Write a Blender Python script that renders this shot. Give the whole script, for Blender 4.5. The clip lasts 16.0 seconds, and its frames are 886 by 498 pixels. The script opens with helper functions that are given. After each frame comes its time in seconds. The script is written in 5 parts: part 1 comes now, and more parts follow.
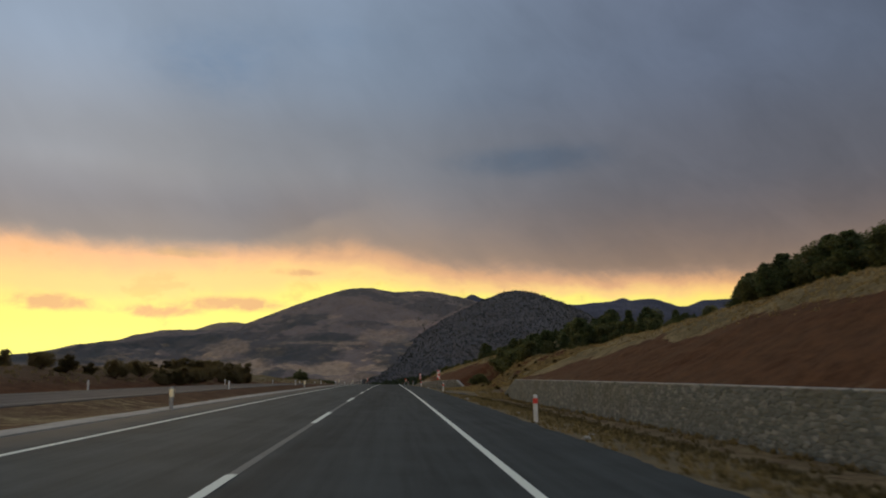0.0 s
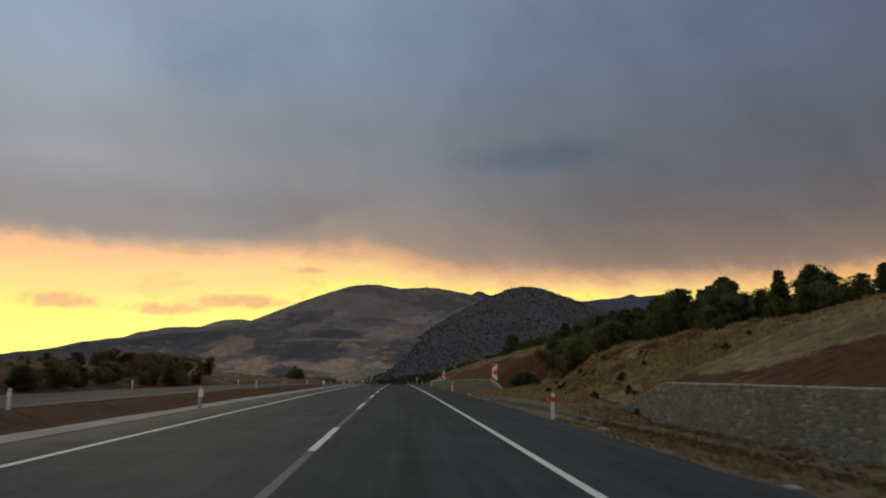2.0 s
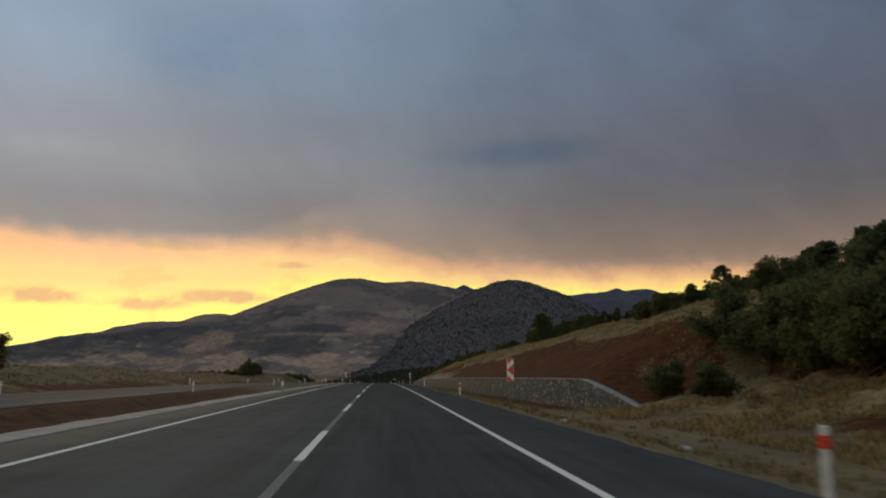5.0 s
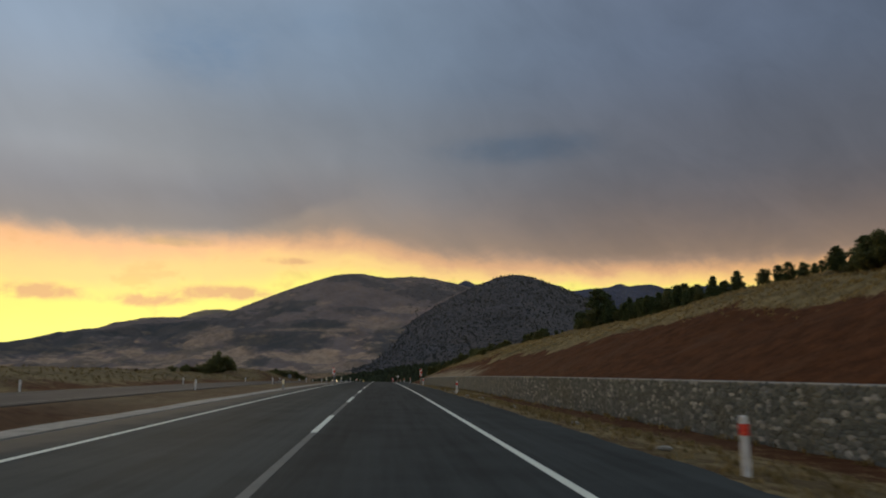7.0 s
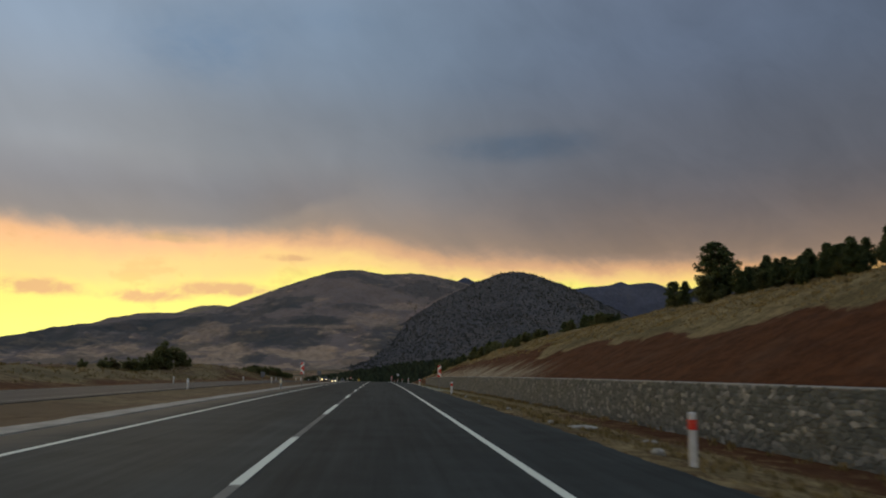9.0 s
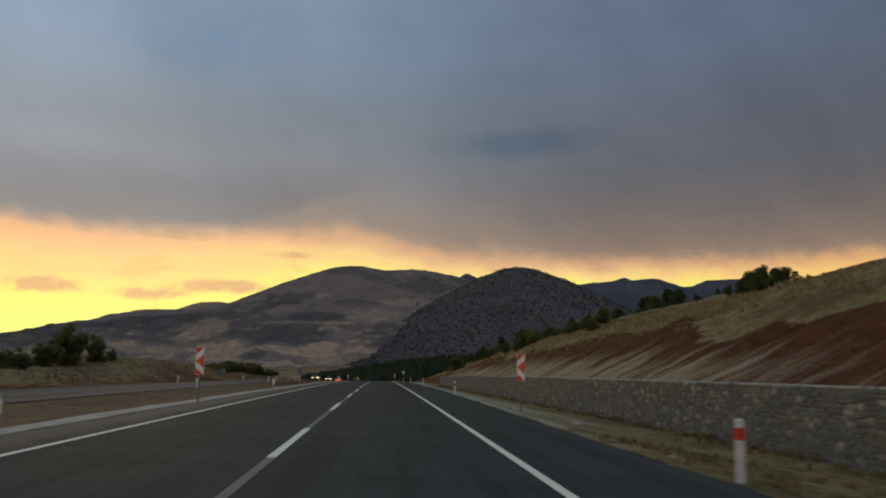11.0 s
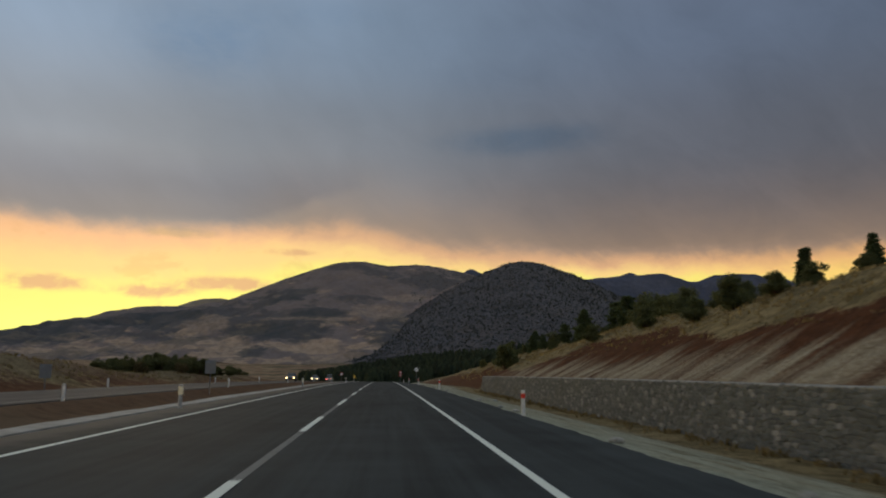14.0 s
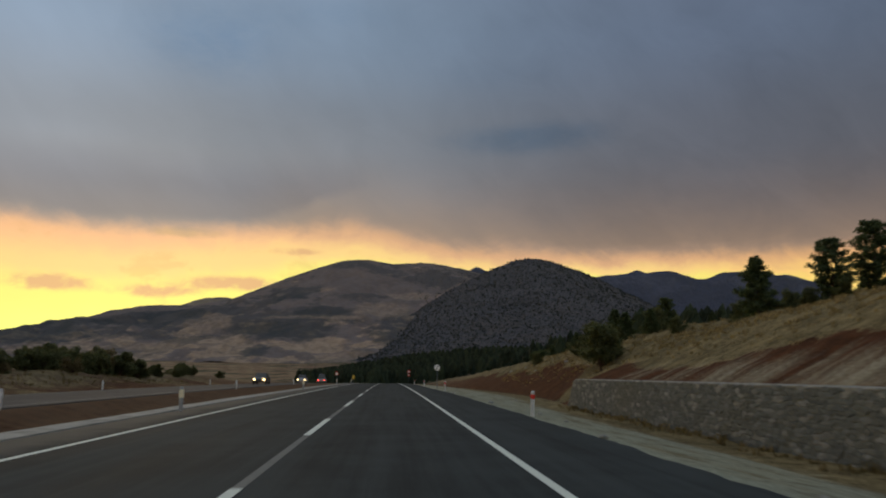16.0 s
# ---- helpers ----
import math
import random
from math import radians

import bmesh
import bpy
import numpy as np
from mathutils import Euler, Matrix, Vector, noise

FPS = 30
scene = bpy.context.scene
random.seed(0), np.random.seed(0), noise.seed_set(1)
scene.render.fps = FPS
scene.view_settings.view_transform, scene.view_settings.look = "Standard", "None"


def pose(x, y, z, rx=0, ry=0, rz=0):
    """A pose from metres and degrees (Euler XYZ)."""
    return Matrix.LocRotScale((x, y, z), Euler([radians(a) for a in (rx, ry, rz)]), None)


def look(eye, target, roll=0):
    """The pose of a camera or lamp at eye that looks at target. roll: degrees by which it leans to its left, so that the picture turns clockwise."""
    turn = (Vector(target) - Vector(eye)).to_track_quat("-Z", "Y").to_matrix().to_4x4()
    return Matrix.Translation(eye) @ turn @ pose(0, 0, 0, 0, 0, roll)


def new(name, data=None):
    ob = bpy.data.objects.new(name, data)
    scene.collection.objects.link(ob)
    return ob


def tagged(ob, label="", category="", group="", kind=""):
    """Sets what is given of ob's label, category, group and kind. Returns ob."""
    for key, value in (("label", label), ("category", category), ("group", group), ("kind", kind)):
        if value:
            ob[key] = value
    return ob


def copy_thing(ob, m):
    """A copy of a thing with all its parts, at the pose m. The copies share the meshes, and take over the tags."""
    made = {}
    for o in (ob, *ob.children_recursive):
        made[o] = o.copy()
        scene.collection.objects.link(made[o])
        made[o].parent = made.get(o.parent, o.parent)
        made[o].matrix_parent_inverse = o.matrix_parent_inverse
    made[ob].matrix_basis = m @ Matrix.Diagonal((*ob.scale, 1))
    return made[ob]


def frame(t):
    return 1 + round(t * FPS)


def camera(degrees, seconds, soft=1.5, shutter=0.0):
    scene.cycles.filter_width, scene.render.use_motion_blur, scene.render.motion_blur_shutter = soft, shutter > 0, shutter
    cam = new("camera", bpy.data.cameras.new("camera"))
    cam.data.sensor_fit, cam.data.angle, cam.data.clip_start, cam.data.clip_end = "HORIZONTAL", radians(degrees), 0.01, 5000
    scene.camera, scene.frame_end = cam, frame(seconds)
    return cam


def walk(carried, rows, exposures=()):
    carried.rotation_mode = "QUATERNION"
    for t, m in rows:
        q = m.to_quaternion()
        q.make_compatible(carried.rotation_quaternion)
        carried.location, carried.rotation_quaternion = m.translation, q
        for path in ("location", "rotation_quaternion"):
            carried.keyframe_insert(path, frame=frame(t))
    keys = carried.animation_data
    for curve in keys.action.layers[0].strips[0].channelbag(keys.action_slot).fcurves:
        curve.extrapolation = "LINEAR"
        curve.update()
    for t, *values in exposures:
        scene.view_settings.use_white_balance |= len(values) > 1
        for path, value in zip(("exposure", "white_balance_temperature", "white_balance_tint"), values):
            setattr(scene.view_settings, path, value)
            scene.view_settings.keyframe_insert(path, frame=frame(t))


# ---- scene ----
# ---- camera ----
CREST_SLOPE, CREST_BEND = 0.0246, 7.45e-5   # the road climbs, then bends over a long crest
EYE_HEIGHT = 1.26


def road_z(s):
    """Height of the road's surface at the station s."""
    s = np.asarray(s, dtype=float)
    near = CREST_SLOPE * s - CREST_BEND * s * s / 2
    end = 540.0
    z_end = CREST_SLOPE * end - CREST_BEND * end * end / 2
    g_end = CREST_SLOPE - CREST_BEND * end
    far = z_end + g_end * 700 * (1 - np.exp(-np.maximum(s - end, 0) / 700))
    return np.where(s < end, near, far)


cam = camera(57.0, 16.0, soft=2.0, shutter=0.28)
# seconds, metres right of the lane line, station, pitch, roll, yaw
PATH = [
    (0.0, 1.910, 0.00, 10.089, -0.63, -3.56),
    (0.5, 1.790, 10.20, 9.902, -0.62, -3.33),
    (1.0, 1.668, 20.40, 9.913, -0.62, -3.21),
    (1.5, 1.500, 30.60, 9.923, -0.61, -3.13),
    (2.0, 1.342, 40.80, 9.895, -0.60, -3.14),
    (2.5, 1.187, 51.00, 9.826, -0.59, -3.46),
    (3.0, 1.115, 61.20, 9.797, -0.58, -3.82),
    (3.5, 1.120, 71.40, 9.689, -0.57, -4.06),
    (4.0, 1.112, 81.60, 9.620, -0.56, -4.26),
    (6.5, 1.259, 132.60, 9.396, -0.38, -4.28),
    (7.0, 1.347, 142.80, 9.288, -0.46, -4.21),
    (7.5, 1.420, 153.00, 9.220, -0.55, -4.21),
    (8.0, 1.415, 163.20, 9.230, -0.63, -4.33),
    (8.5, 1.440, 173.40, 9.162, -0.72, -4.34),
    (9.0, 1.529, 183.60, 9.133, -0.80, -4.30),
    (11.5, 1.526, 234.60, 8.869, -0.73, -4.20),
    (12.0, 1.550, 244.80, 8.841, -0.67, -4.24),
    (12.5, 1.675, 255.00, 8.772, -0.64, -4.13),
    (13.0, 1.690, 265.20, 8.743, -0.62, -3.97),
    (13.5, 1.698, 275.40, 8.754, -0.61, -4.02),
    (14.0, 1.660, 285.60, 8.685, -0.57, -4.02),
    (14.5, 1.692, 295.80, 8.537, -0.52, -4.02),
    (15.0, 1.688, 306.00, 8.548, -0.49, -3.99),
    (15.5, 1.623, 316.45, 8.559, -0.47, -3.79),
    (16.0, 1.617, 327.20, 8.609, -0.45, -3.68),
]


def car_pose(x, s, pitch, roll, yaw):
    return (pose(x, s, float(road_z(s)) + EYE_HEIGHT, 0, 0, yaw) @ pose(0, 0, 0, pitch) @ pose(0, 0, 0, 0, roll, 0)
            @ pose(0, 0, 0, 90))


walk(cam, [(t, car_pose(*rest)) for t, *rest in PATH], [(0, 0.02, 6420, 9), (4, 0.0, 6380, 8), (9, -0.03, 6240, 6), (16, -0.03, 6220, 6)])

# ---- world and sun ----
SUN_AZ, SUN_EL = -17.0, 7.0     # degrees, clockwise from the road's direction; above the horizon
world = bpy.data.worlds.new("evening_sky")
scene.world = world
world.use_nodes = True
wn, wl = world.node_tree.nodes, world.node_tree.links
wn.clear()


def wmath(op, a, b=None, c=None, clamp=False):
    n = wn.new("ShaderNodeMath")
    n.operation, n.use_clamp = op, clamp
    for i, v in enumerate((a, b, c)):
        if v is None:
            continue
        if isinstance(v, (int, float)):
            n.inputs[i].default_value = v
        else:
            wl.new(v, n.inputs[i])
    return n.outputs[0]


def wramp(fac, stops):
    n = wn.new("ShaderNodeValToRGB")
    e = n.color_ramp.elements
    n.color_ramp.interpolation = "EASE"
    e[0].position, e[0].color = stops[0][0], (*stops[0][1], 1)
    e[1].position, e[1].color = stops[-1][0], (*stops[-1][1], 1)
    for p, c in stops[1:-1]:
        e.new(p).color = (*c, 1)
    wl.new(fac, n.inputs[0])
    return n.outputs[0]


def wmix(fac, a, b, mode="MIX"):
    n = wn.new("ShaderNodeMix")
    n.data_type, n.blend_type = "RGBA", mode
    for i, v in ((0, fac), (6, a), (7, b)):
        if isinstance(v, (int, float)):
            n.inputs[i].default_value = v
        elif isinstance(v, tuple):
            n.inputs[i].default_value = (*v, 1)
        else:
            wl.new(v, n.inputs[i])
    return n.outputs[2]


def wstep(v, lo, hi):
    n = wn.new("ShaderNodeMapRange")
    n.interpolation_type = "SMOOTHSTEP"
    wl.new(v, n.inputs[0])
    n.inputs[1].default_value, n.inputs[2].default_value = lo, hi
    return n.outputs[0]


def wnoise(vec, scale, detail, rough=0.55, distort=0.0):
    n = wn.new("ShaderNodeTexNoise")
    n.inputs["Scale"].default_value, n.inputs["Detail"].default_value = scale, detail
    n.inputs["Roughness"].default_value, n.inputs["Distortion"].default_value = rough, distort
    wl.new(vec, n.inputs["Vector"])
    return n.outputs[0]


w_tc = wn.new("ShaderNodeTexCoord")
w_sep = wn.new("ShaderNodeSeparateXYZ")
wl.new(w_tc.outputs["Generated"], w_sep.inputs[0])
w_el = wmath("MULTIPLY", wmath("ARCSINE", w_sep.outputs[2]), 57.2958)
w_az = wmath("MULTIPLY", wmath("ARCTAN2", w_sep.outputs[0], w_sep.outputs[1]), 57.2958)
# lumps of the cloud deck: azimuth, elevation, half width, half height, amount
LUMPS = [(-24.0, 19.0, 7.0, 6.5, 0.26), (-22.0, 15.0, 3.5, 0.8, 0.10), (1.6, 11.9, 3.6, 1.8, 0.10), (-2.5, 15.8, 5.0, 1.8, 0.05), (-7.0, 18.4, 6.0, 1.2, -0.05), (15.0, 12.0, 12.0, 3.0, -0.05)]
BLUES = [(-13.3, 21.8, 6.0, 3.0, 0.62), (9.0, 16.1, 6.0, 1.05, 0.85), (12.5, 16.9, 4.5, 0.9, 0.35), (7.0, 20.5, 9.0, 1.6, 0.3), (-3.5, 24.5, 7.0, 1.4, 0.3)]
BARS = [(-22.3, 5.5, 2.6, 0.55, 0.8), (-15.8, 5.2, 2.3, 0.42, 0.85), (-10.8, 5.9, 3.2, 0.45, 0.95), (-6.5, 8.2, 1.6, 0.28, 0.8), (-14.0, 9.2, 2.2, 0.35, 0.9)]
# a flat coordinate for the clouds: degrees across, stretched along the horizon
w_cv = wn.new("ShaderNodeCombineXYZ")
wl.new(wmath("MULTIPLY", w_az, 0.03), w_cv.inputs[0])
wl.new(wmath("MULTIPLY", w_el, 0.055), w_cv.inputs[1])
w_tilt = wn.new("ShaderNodeCombineXYZ")      # the upper deck drifts down to the right
wl.new(wmath("MULTIPLY", w_az, 0.042), w_tilt.inputs[0])
wl.new(wmath("MULTIPLY_ADD", w_az, 0.026, wmath("MULTIPLY", w_el, 0.055)), w_tilt.inputs[1])
w_big = wnoise(w_tilt.outputs[0], 1.5, 5, 0.5, 0.4)
w_mid = wnoise(w_tilt.outputs[0], 4.2, 7, 0.6, 0.8)
w_fine = wnoise(w_cv.outputs[0], 9.0, 6, 0.6, 0.3)
w_wisp = wnoise(w_cv.outputs[0], 22.0, 6, 0.6, 0.5)
w_off = wmath("ABSOLUTE", wmath("SUBTRACT", w_az, SUN_AZ))
w_near = wmath("SUBTRACT", 1.0, wstep(w_off, 0, 62))         # 1 towards the sun, 0 well aside of it
# lower edge of the cloud deck, by azimuth: low towards the sunset, torn up once, low again
w_pos = wmath("MULTIPLY_ADD", w_az, 1 / 180, 0.5, True)


def by_azimuth(stops):
    return wramp(w_pos, [(0.5 + az / 180, (v, v, v)) for az, v in stops])


w_edge = wmath("MULTIPLY", by_azimuth([(-60, 0.43), (-25, 0.468), (-21, 0.462), (-16, 0.458), (-11, 0.463), (-7, 0.478), (-3.5, 0.48), (-1, 0.468), (1.5, 0.442), (5, 0.412), (12.7, 0.395), (24, 0.392), (33, 0.395), (60, 0.395)]), 20.0)
w_soft = by_azimuth([(-60, 0.8), (-12, 0.5), (-8, 0.6), (-3, 0.9), (6, 0.75), (14, 0.62), (60, 0.7)])
w_edge = wmath("ADD", w_edge, wmath("ADD", wmath("MULTIPLY", wmath("SUBTRACT", w_fine, 0.5), 1.5), wmath("MULTIPLY", wmath("SUBTRACT", w_mid, 0.5), 1.2)))
w_over = wmath("SUBTRACT", w_el, w_edge)
w_deck = wstep(wmath("DIVIDE", w_over, w_soft), -1.6, 1.9)
w_thin = wmath("MULTIPLY", w_over, wmath("MULTIPLY", by_azimuth([(-60, 0.4), (-9, 0.4), (-3, 0.55), (4, 0.8), (12, 1.0), (60, 1.0)]), 2.5))   # the glow is a thin band away from the sun
# open strip under the deck: yellow low down, orange to pink below the clouds
w_low = wramp(wmath("ADD", wmath("MULTIPLY_ADD", w_thin, 0.083, 0.83, True), wmath("MULTIPLY", by_azimuth([(-60, 0.6), (-24, 0.6), (-17, 0.5), (-11, 0.1), (-6, 0.0), (60, 0.0)]), 0.10), None, True), [(0.0, (1.0, 0.92, 0.22)), (0.30, (1.0, 1.0, 0.22)), (0.52, (1.0, 0.87, 0.19)), (0.68, (1.0, 0.65, 0.23)), (0.84, (0.96, 0.50, 0.24)), (1.0, (0.62, 0.37, 0.26))])
w_dim = wramp(wmath("MULTIPLY_ADD", w_thin, 0.083, 0.83, True), [(0.0, (1.0, 0.70, 0.18)), (0.55, (1.0, 0.60, 0.16)), (0.8, (0.92, 0.47, 0.17)), (1.0, (0.46, 0.28, 0.18))])
w_open = wmix(wstep(w_near, 0.02, 0.5), w_dim, w_low)
w_streak = wstep(wmath("ADD", w_fine, wmath("MULTIPLY", w_big, 0.25)), 0.66, 0.80)
w_open = wmix(wmath("MULTIPLY", w_streak, 0.30), w_open, (0.62, 0.34, 0.14))


def cloud_lump(az, el, wide, high, amount):
    """One soft mass of cloud round a direction."""
    dx = wmath("POWER", wmath("DIVIDE", wmath("SUBTRACT", w_az, az), wide), 2.0)
    dy = wmath("POWER", wmath("DIVIDE", wmath("SUBTRACT", w_el, el), high), 2.0)
    return wmath("MULTIPLY", wmath("EXPONENT", wmath("MULTIPLY", wmath("ADD", dx, dy), -1.0)), amount)


# small bars of cloud lit from behind
w_bar = wmath("MULTIPLY", w_fine, 0.0)
for bar in BARS:
    w_bar = wmath("ADD", w_bar, cloud_lump(*bar))
w_open = wmix(wstep(wmath("MULTIPLY", w_bar, wmath("MULTIPLY_ADD", w_wisp, 2.8, -0.42)), 0.08, 0.72), w_open, (0.76, 0.43, 0.19))
# the deck: warm grey low, blue grey high
w_cloud = wramp(wmath("MULTIPLY_ADD", w_el, 0.03, 0.0, True), [(0.0, (0.27, 0.20, 0.165)), (0.26, (0.20, 0.183, 0.183)), (0.48, (0.167, 0.190, 0.226)), (0.7, (0.18, 0.235, 0.315)), (1.0, (0.215, 0.28, 0.38))])
w_cloud = wmix(wstep(w_el, 28, 48), w_cloud, (0.255, 0.277, 0.305))   # paler and greyer overhead
w_shade = wmath("ADD", wmath("MULTIPLY", wmath("SUBTRACT", w_big, 0.5), 0.40), wmath("MULTIPLY", wmath("SUBTRACT", w_mid, 0.5), 0.22))
for lump in LUMPS:
    w_shade = wmath("ADD", w_shade, cloud_lump(*lump))
# a dark flat-based mass over the sunset, its base rising to a tip
w_base = wmath("MULTIPLY", by_azimuth([(-40, 0.50), (-24, 0.507), (-21, 0.487), (-10, 0.497), (-7, 0.545), (-4.5, 0.595), (-2.6, 0.62), (0, 0.66), (60, 0.70)]), 20.0)
w_base = wmath("ADD", w_base, wmath("MULTIPLY", wmath("SUBTRACT", w_fine, 0.5), 0.9))
w_mass = wmath("MULTIPLY", wstep(wmath("SUBTRACT", w_el, w_base), -0.35, 0.65), wmath("SUBTRACT", 1.0, wstep(w_el, 11.8, 15.0)))
w_mass = wmath("MULTIPLY", w_mass, by_azimuth([(-60, 0.3), (-27, 0.55), (-20, 0.95), (-6, 0.95), (-3, 0.6), (-1.2, 0.0), (60, 0.0)]))
w_shade = wmath("ADD", w_shade, wmath("MULTIPLY", w_mass, -0.26))
w_high = wmath("MULTIPLY", wstep(w_el, 30, 60), 0.22)          # the deck is thinner overhead
w_rear = wmath("MULTIPLY", wstep(w_off, 60, 130), 0.18)         # and lighter away from the sunset
w_side = wmath("MULTIPLY", wstep(wmath("SUBTRACT", w_az, SUN_AZ), -10, 50), -0.80)
w_side = wmath("MULTIPLY", w_side, wmath("SUBTRACT", 1.0, wstep(w_off, 60, 130)))
w_gain = wmath("ADD", wmath("ADD", wmath("ADD", 1.39, w_side), w_shade), wmath("MAXIMUM", w_high, w_rear))
w_deckcol = wmix(1.0, w_cloud, w_gain, "MULTIPLY")
w_tint = wramp(w_pos, [(0.5 - 40 / 180, (1.0, 0.93, 0.88)), (0.5 - 18 / 180, (1.0, 0.95, 0.92)), (0.5 - 4 / 180, (0.99, 0.97, 0.97)), (0.5 + 25 / 180, (0.985, 0.915, 0.965)), (0.5 + 60 / 180, (1.0, 0.92, 0.95)), (1.0, (0.98, 0.98, 0.98))])
w_deckcol = wmix(1.0, w_deckcol, w_tint, "MULTIPLY")
w_warm = wmath("MULTIPLY", wmath("EXPONENT", wmath("MULTIPLY", wmath("MAXIMUM", w_over, 0.0), -0.40)), by_azimuth([(-60, 0.1), (-12, 0.15), (-5, 0.6), (4, 0.74), (14, 0.66), (40, 0.66), (80, 0.3)]))
w_deckcol = wmix(w_warm, w_deckcol, (0.44, 0.268, 0.155))
w_blue = wmath("MULTIPLY", w_mid, 0.0)
for blue in BLUES:
    w_blue = wmath("ADD", w_blue, cloud_lump(*blue))
w_blue = wstep(wmath("MULTIPLY", w_blue, wmath("MULTIPLY_ADD", w_wisp, 0.8, 0.6)), 0.1, 1.05)
w_deckcol = wmix(w_blue, w_deckcol, wmix(1.0, w_deckcol, (0.66, 0.80, 0.93), "MULTIPLY"))
w_deckcol = wmix(w_mass, w_deckcol, wmix(1.0, w_deckcol, (0.87, 0.96, 1.10), "MULTIPLY"))
w_all = wmix(w_deck, w_open, w_deckcol)
w_sky = wn.new("ShaderNodeTexSky")
w_sky.sky_type, w_sky.sun_disc = "NISHITA", False
w_sky.sun_elevation, w_sky.sun_rotation = radians(SUN_EL), radians(SUN_AZ)
w_bg1, w_bg2, w_add, w_out = (wn.new("ShaderNode" + k) for k in ("Background", "Background", "AddShader", "OutputWorld"))
wl.new(w_all, w_bg1.inputs[0])
w_bg1.inputs[1].default_value = 1.0
wl.new(w_sky.outputs[0], w_bg2.inputs[0])
w_bg2.inputs[1].default_value = 0.004
wl.new(w_bg1.outputs[0], w_add.inputs[0])
wl.new(w_bg2.outputs[0], w_add.inputs[1])
wl.new(w_add.outputs[0], w_out.inputs[0])

sun = new("sun", bpy.data.lights.new("sun", "SUN"))
sun.data.energy, sun.data.angle, sun.data.color = 0.5, radians(14), (1.0, 0.72, 0.42)
sun.matrix_world = look((0, 0, 0), (-math.sin(radians(SUN_AZ)), -math.cos(radians(SUN_AZ)), -math.tan(radians(SUN_EL))))


# ---- materials ----
def material(name, rough=0.8, metal=0.0, spec=0.3):
    m = bpy.data.materials.new(name)
    m.use_nodes = True
    nt = m.node_tree
    b = nt.nodes["Principled BSDF"]
    b.inputs["Roughness"].default_value, b.inputs["Metallic"].default_value = rough, metal
    b.inputs["Specular IOR Level"].default_value = spec
    return m, nt, b


class Nodes:
    """Short hand for building one material's nodes."""

    def __init__(self, nt):
        self.n, self.l = nt.nodes, nt.links

    def put(self, sock, v):
        if isinstance(v, (int, float)):
            sock.default_value = v
        elif isinstance(v, tuple):
            sock.default_value = (*v, 1) if len(v) == 3 and sock.type == "RGBA" else v
        else:
            self.l.new(v, sock)

    def coord(self, kind="Object", scale=(1, 1, 1)):
        tc, mp = self.n.new("ShaderNodeTexCoord"), self.n.new("ShaderNodeMapping")
        self.l.new(tc.outputs[kind], mp.inputs[0])
        mp.inputs["Scale"].default_value = scale
        return mp.outputs[0]

    def noise(self, vec, scale, detail=5, rough=0.6):
        t = self.n.new("ShaderNodeTexNoise")
        self.l.new(vec, t.inputs["Vector"])
        t.inputs["Scale"].default_value, t.inputs["Detail"].default_value, t.inputs["Roughness"].default_value = scale, detail, rough
        return t.outputs[0]

    def cells(self, vec, scale, out="Distance"):
        t = self.n.new("ShaderNodeTexVoronoi")
        self.l.new(vec, t.inputs["Vector"])
        t.inputs["Scale"].default_value = scale
        return t.outputs[out]

    def step(self, v, lo, hi):
        t = self.n.new("ShaderNodeMapRange")
        t.interpolation_type = "SMOOTHSTEP"
        self.l.new(v, t.inputs[0])
        t.inputs[1].default_value, t.inputs[2].default_value = lo, hi
        return t.outputs[0]

    def math(self, op, a, b=0.0, clamp=False):
        t = self.n.new("ShaderNodeMath")
        t.operation, t.use_clamp = op, clamp
        self.put(t.inputs[0], a), self.put(t.inputs[1], b)
        return t.outputs[0]

    def mix(self, fac, a, b, mode="MIX"):
        t = self.n.new("ShaderNodeMix")
        t.data_type, t.blend_type = "RGBA", mode
        self.put(t.inputs[0], fac), self.put(t.inputs[6], a), self.put(t.inputs[7], b)
        return t.outputs[2]

    def attr(self, name):
        t = self.n.new("ShaderNodeAttribute")
        t.attribute_name = name
        return t.outputs["Fac"]

    def bump(self, b, height, strength=0.5, distance=0.02):
        t = self.n.new("ShaderNodeBump")
        self.l.new(height, t.inputs["Height"])
        t.inputs["Strength"].default_value, t.inputs["Distance"].default_value = strength, distance
        self.l.new(t.outputs[0], b.inputs["Normal"])

    def random(self):
        """A value of its own for every object and every loose piece of a mesh."""
        o, g = self.n.new("ShaderNodeObjectInfo"), self.n.new("ShaderNodeNewGeometry")
        return self.math("FRACT", self.math("ADD", o.outputs["Random"], g.outputs["Random Per Island"]))


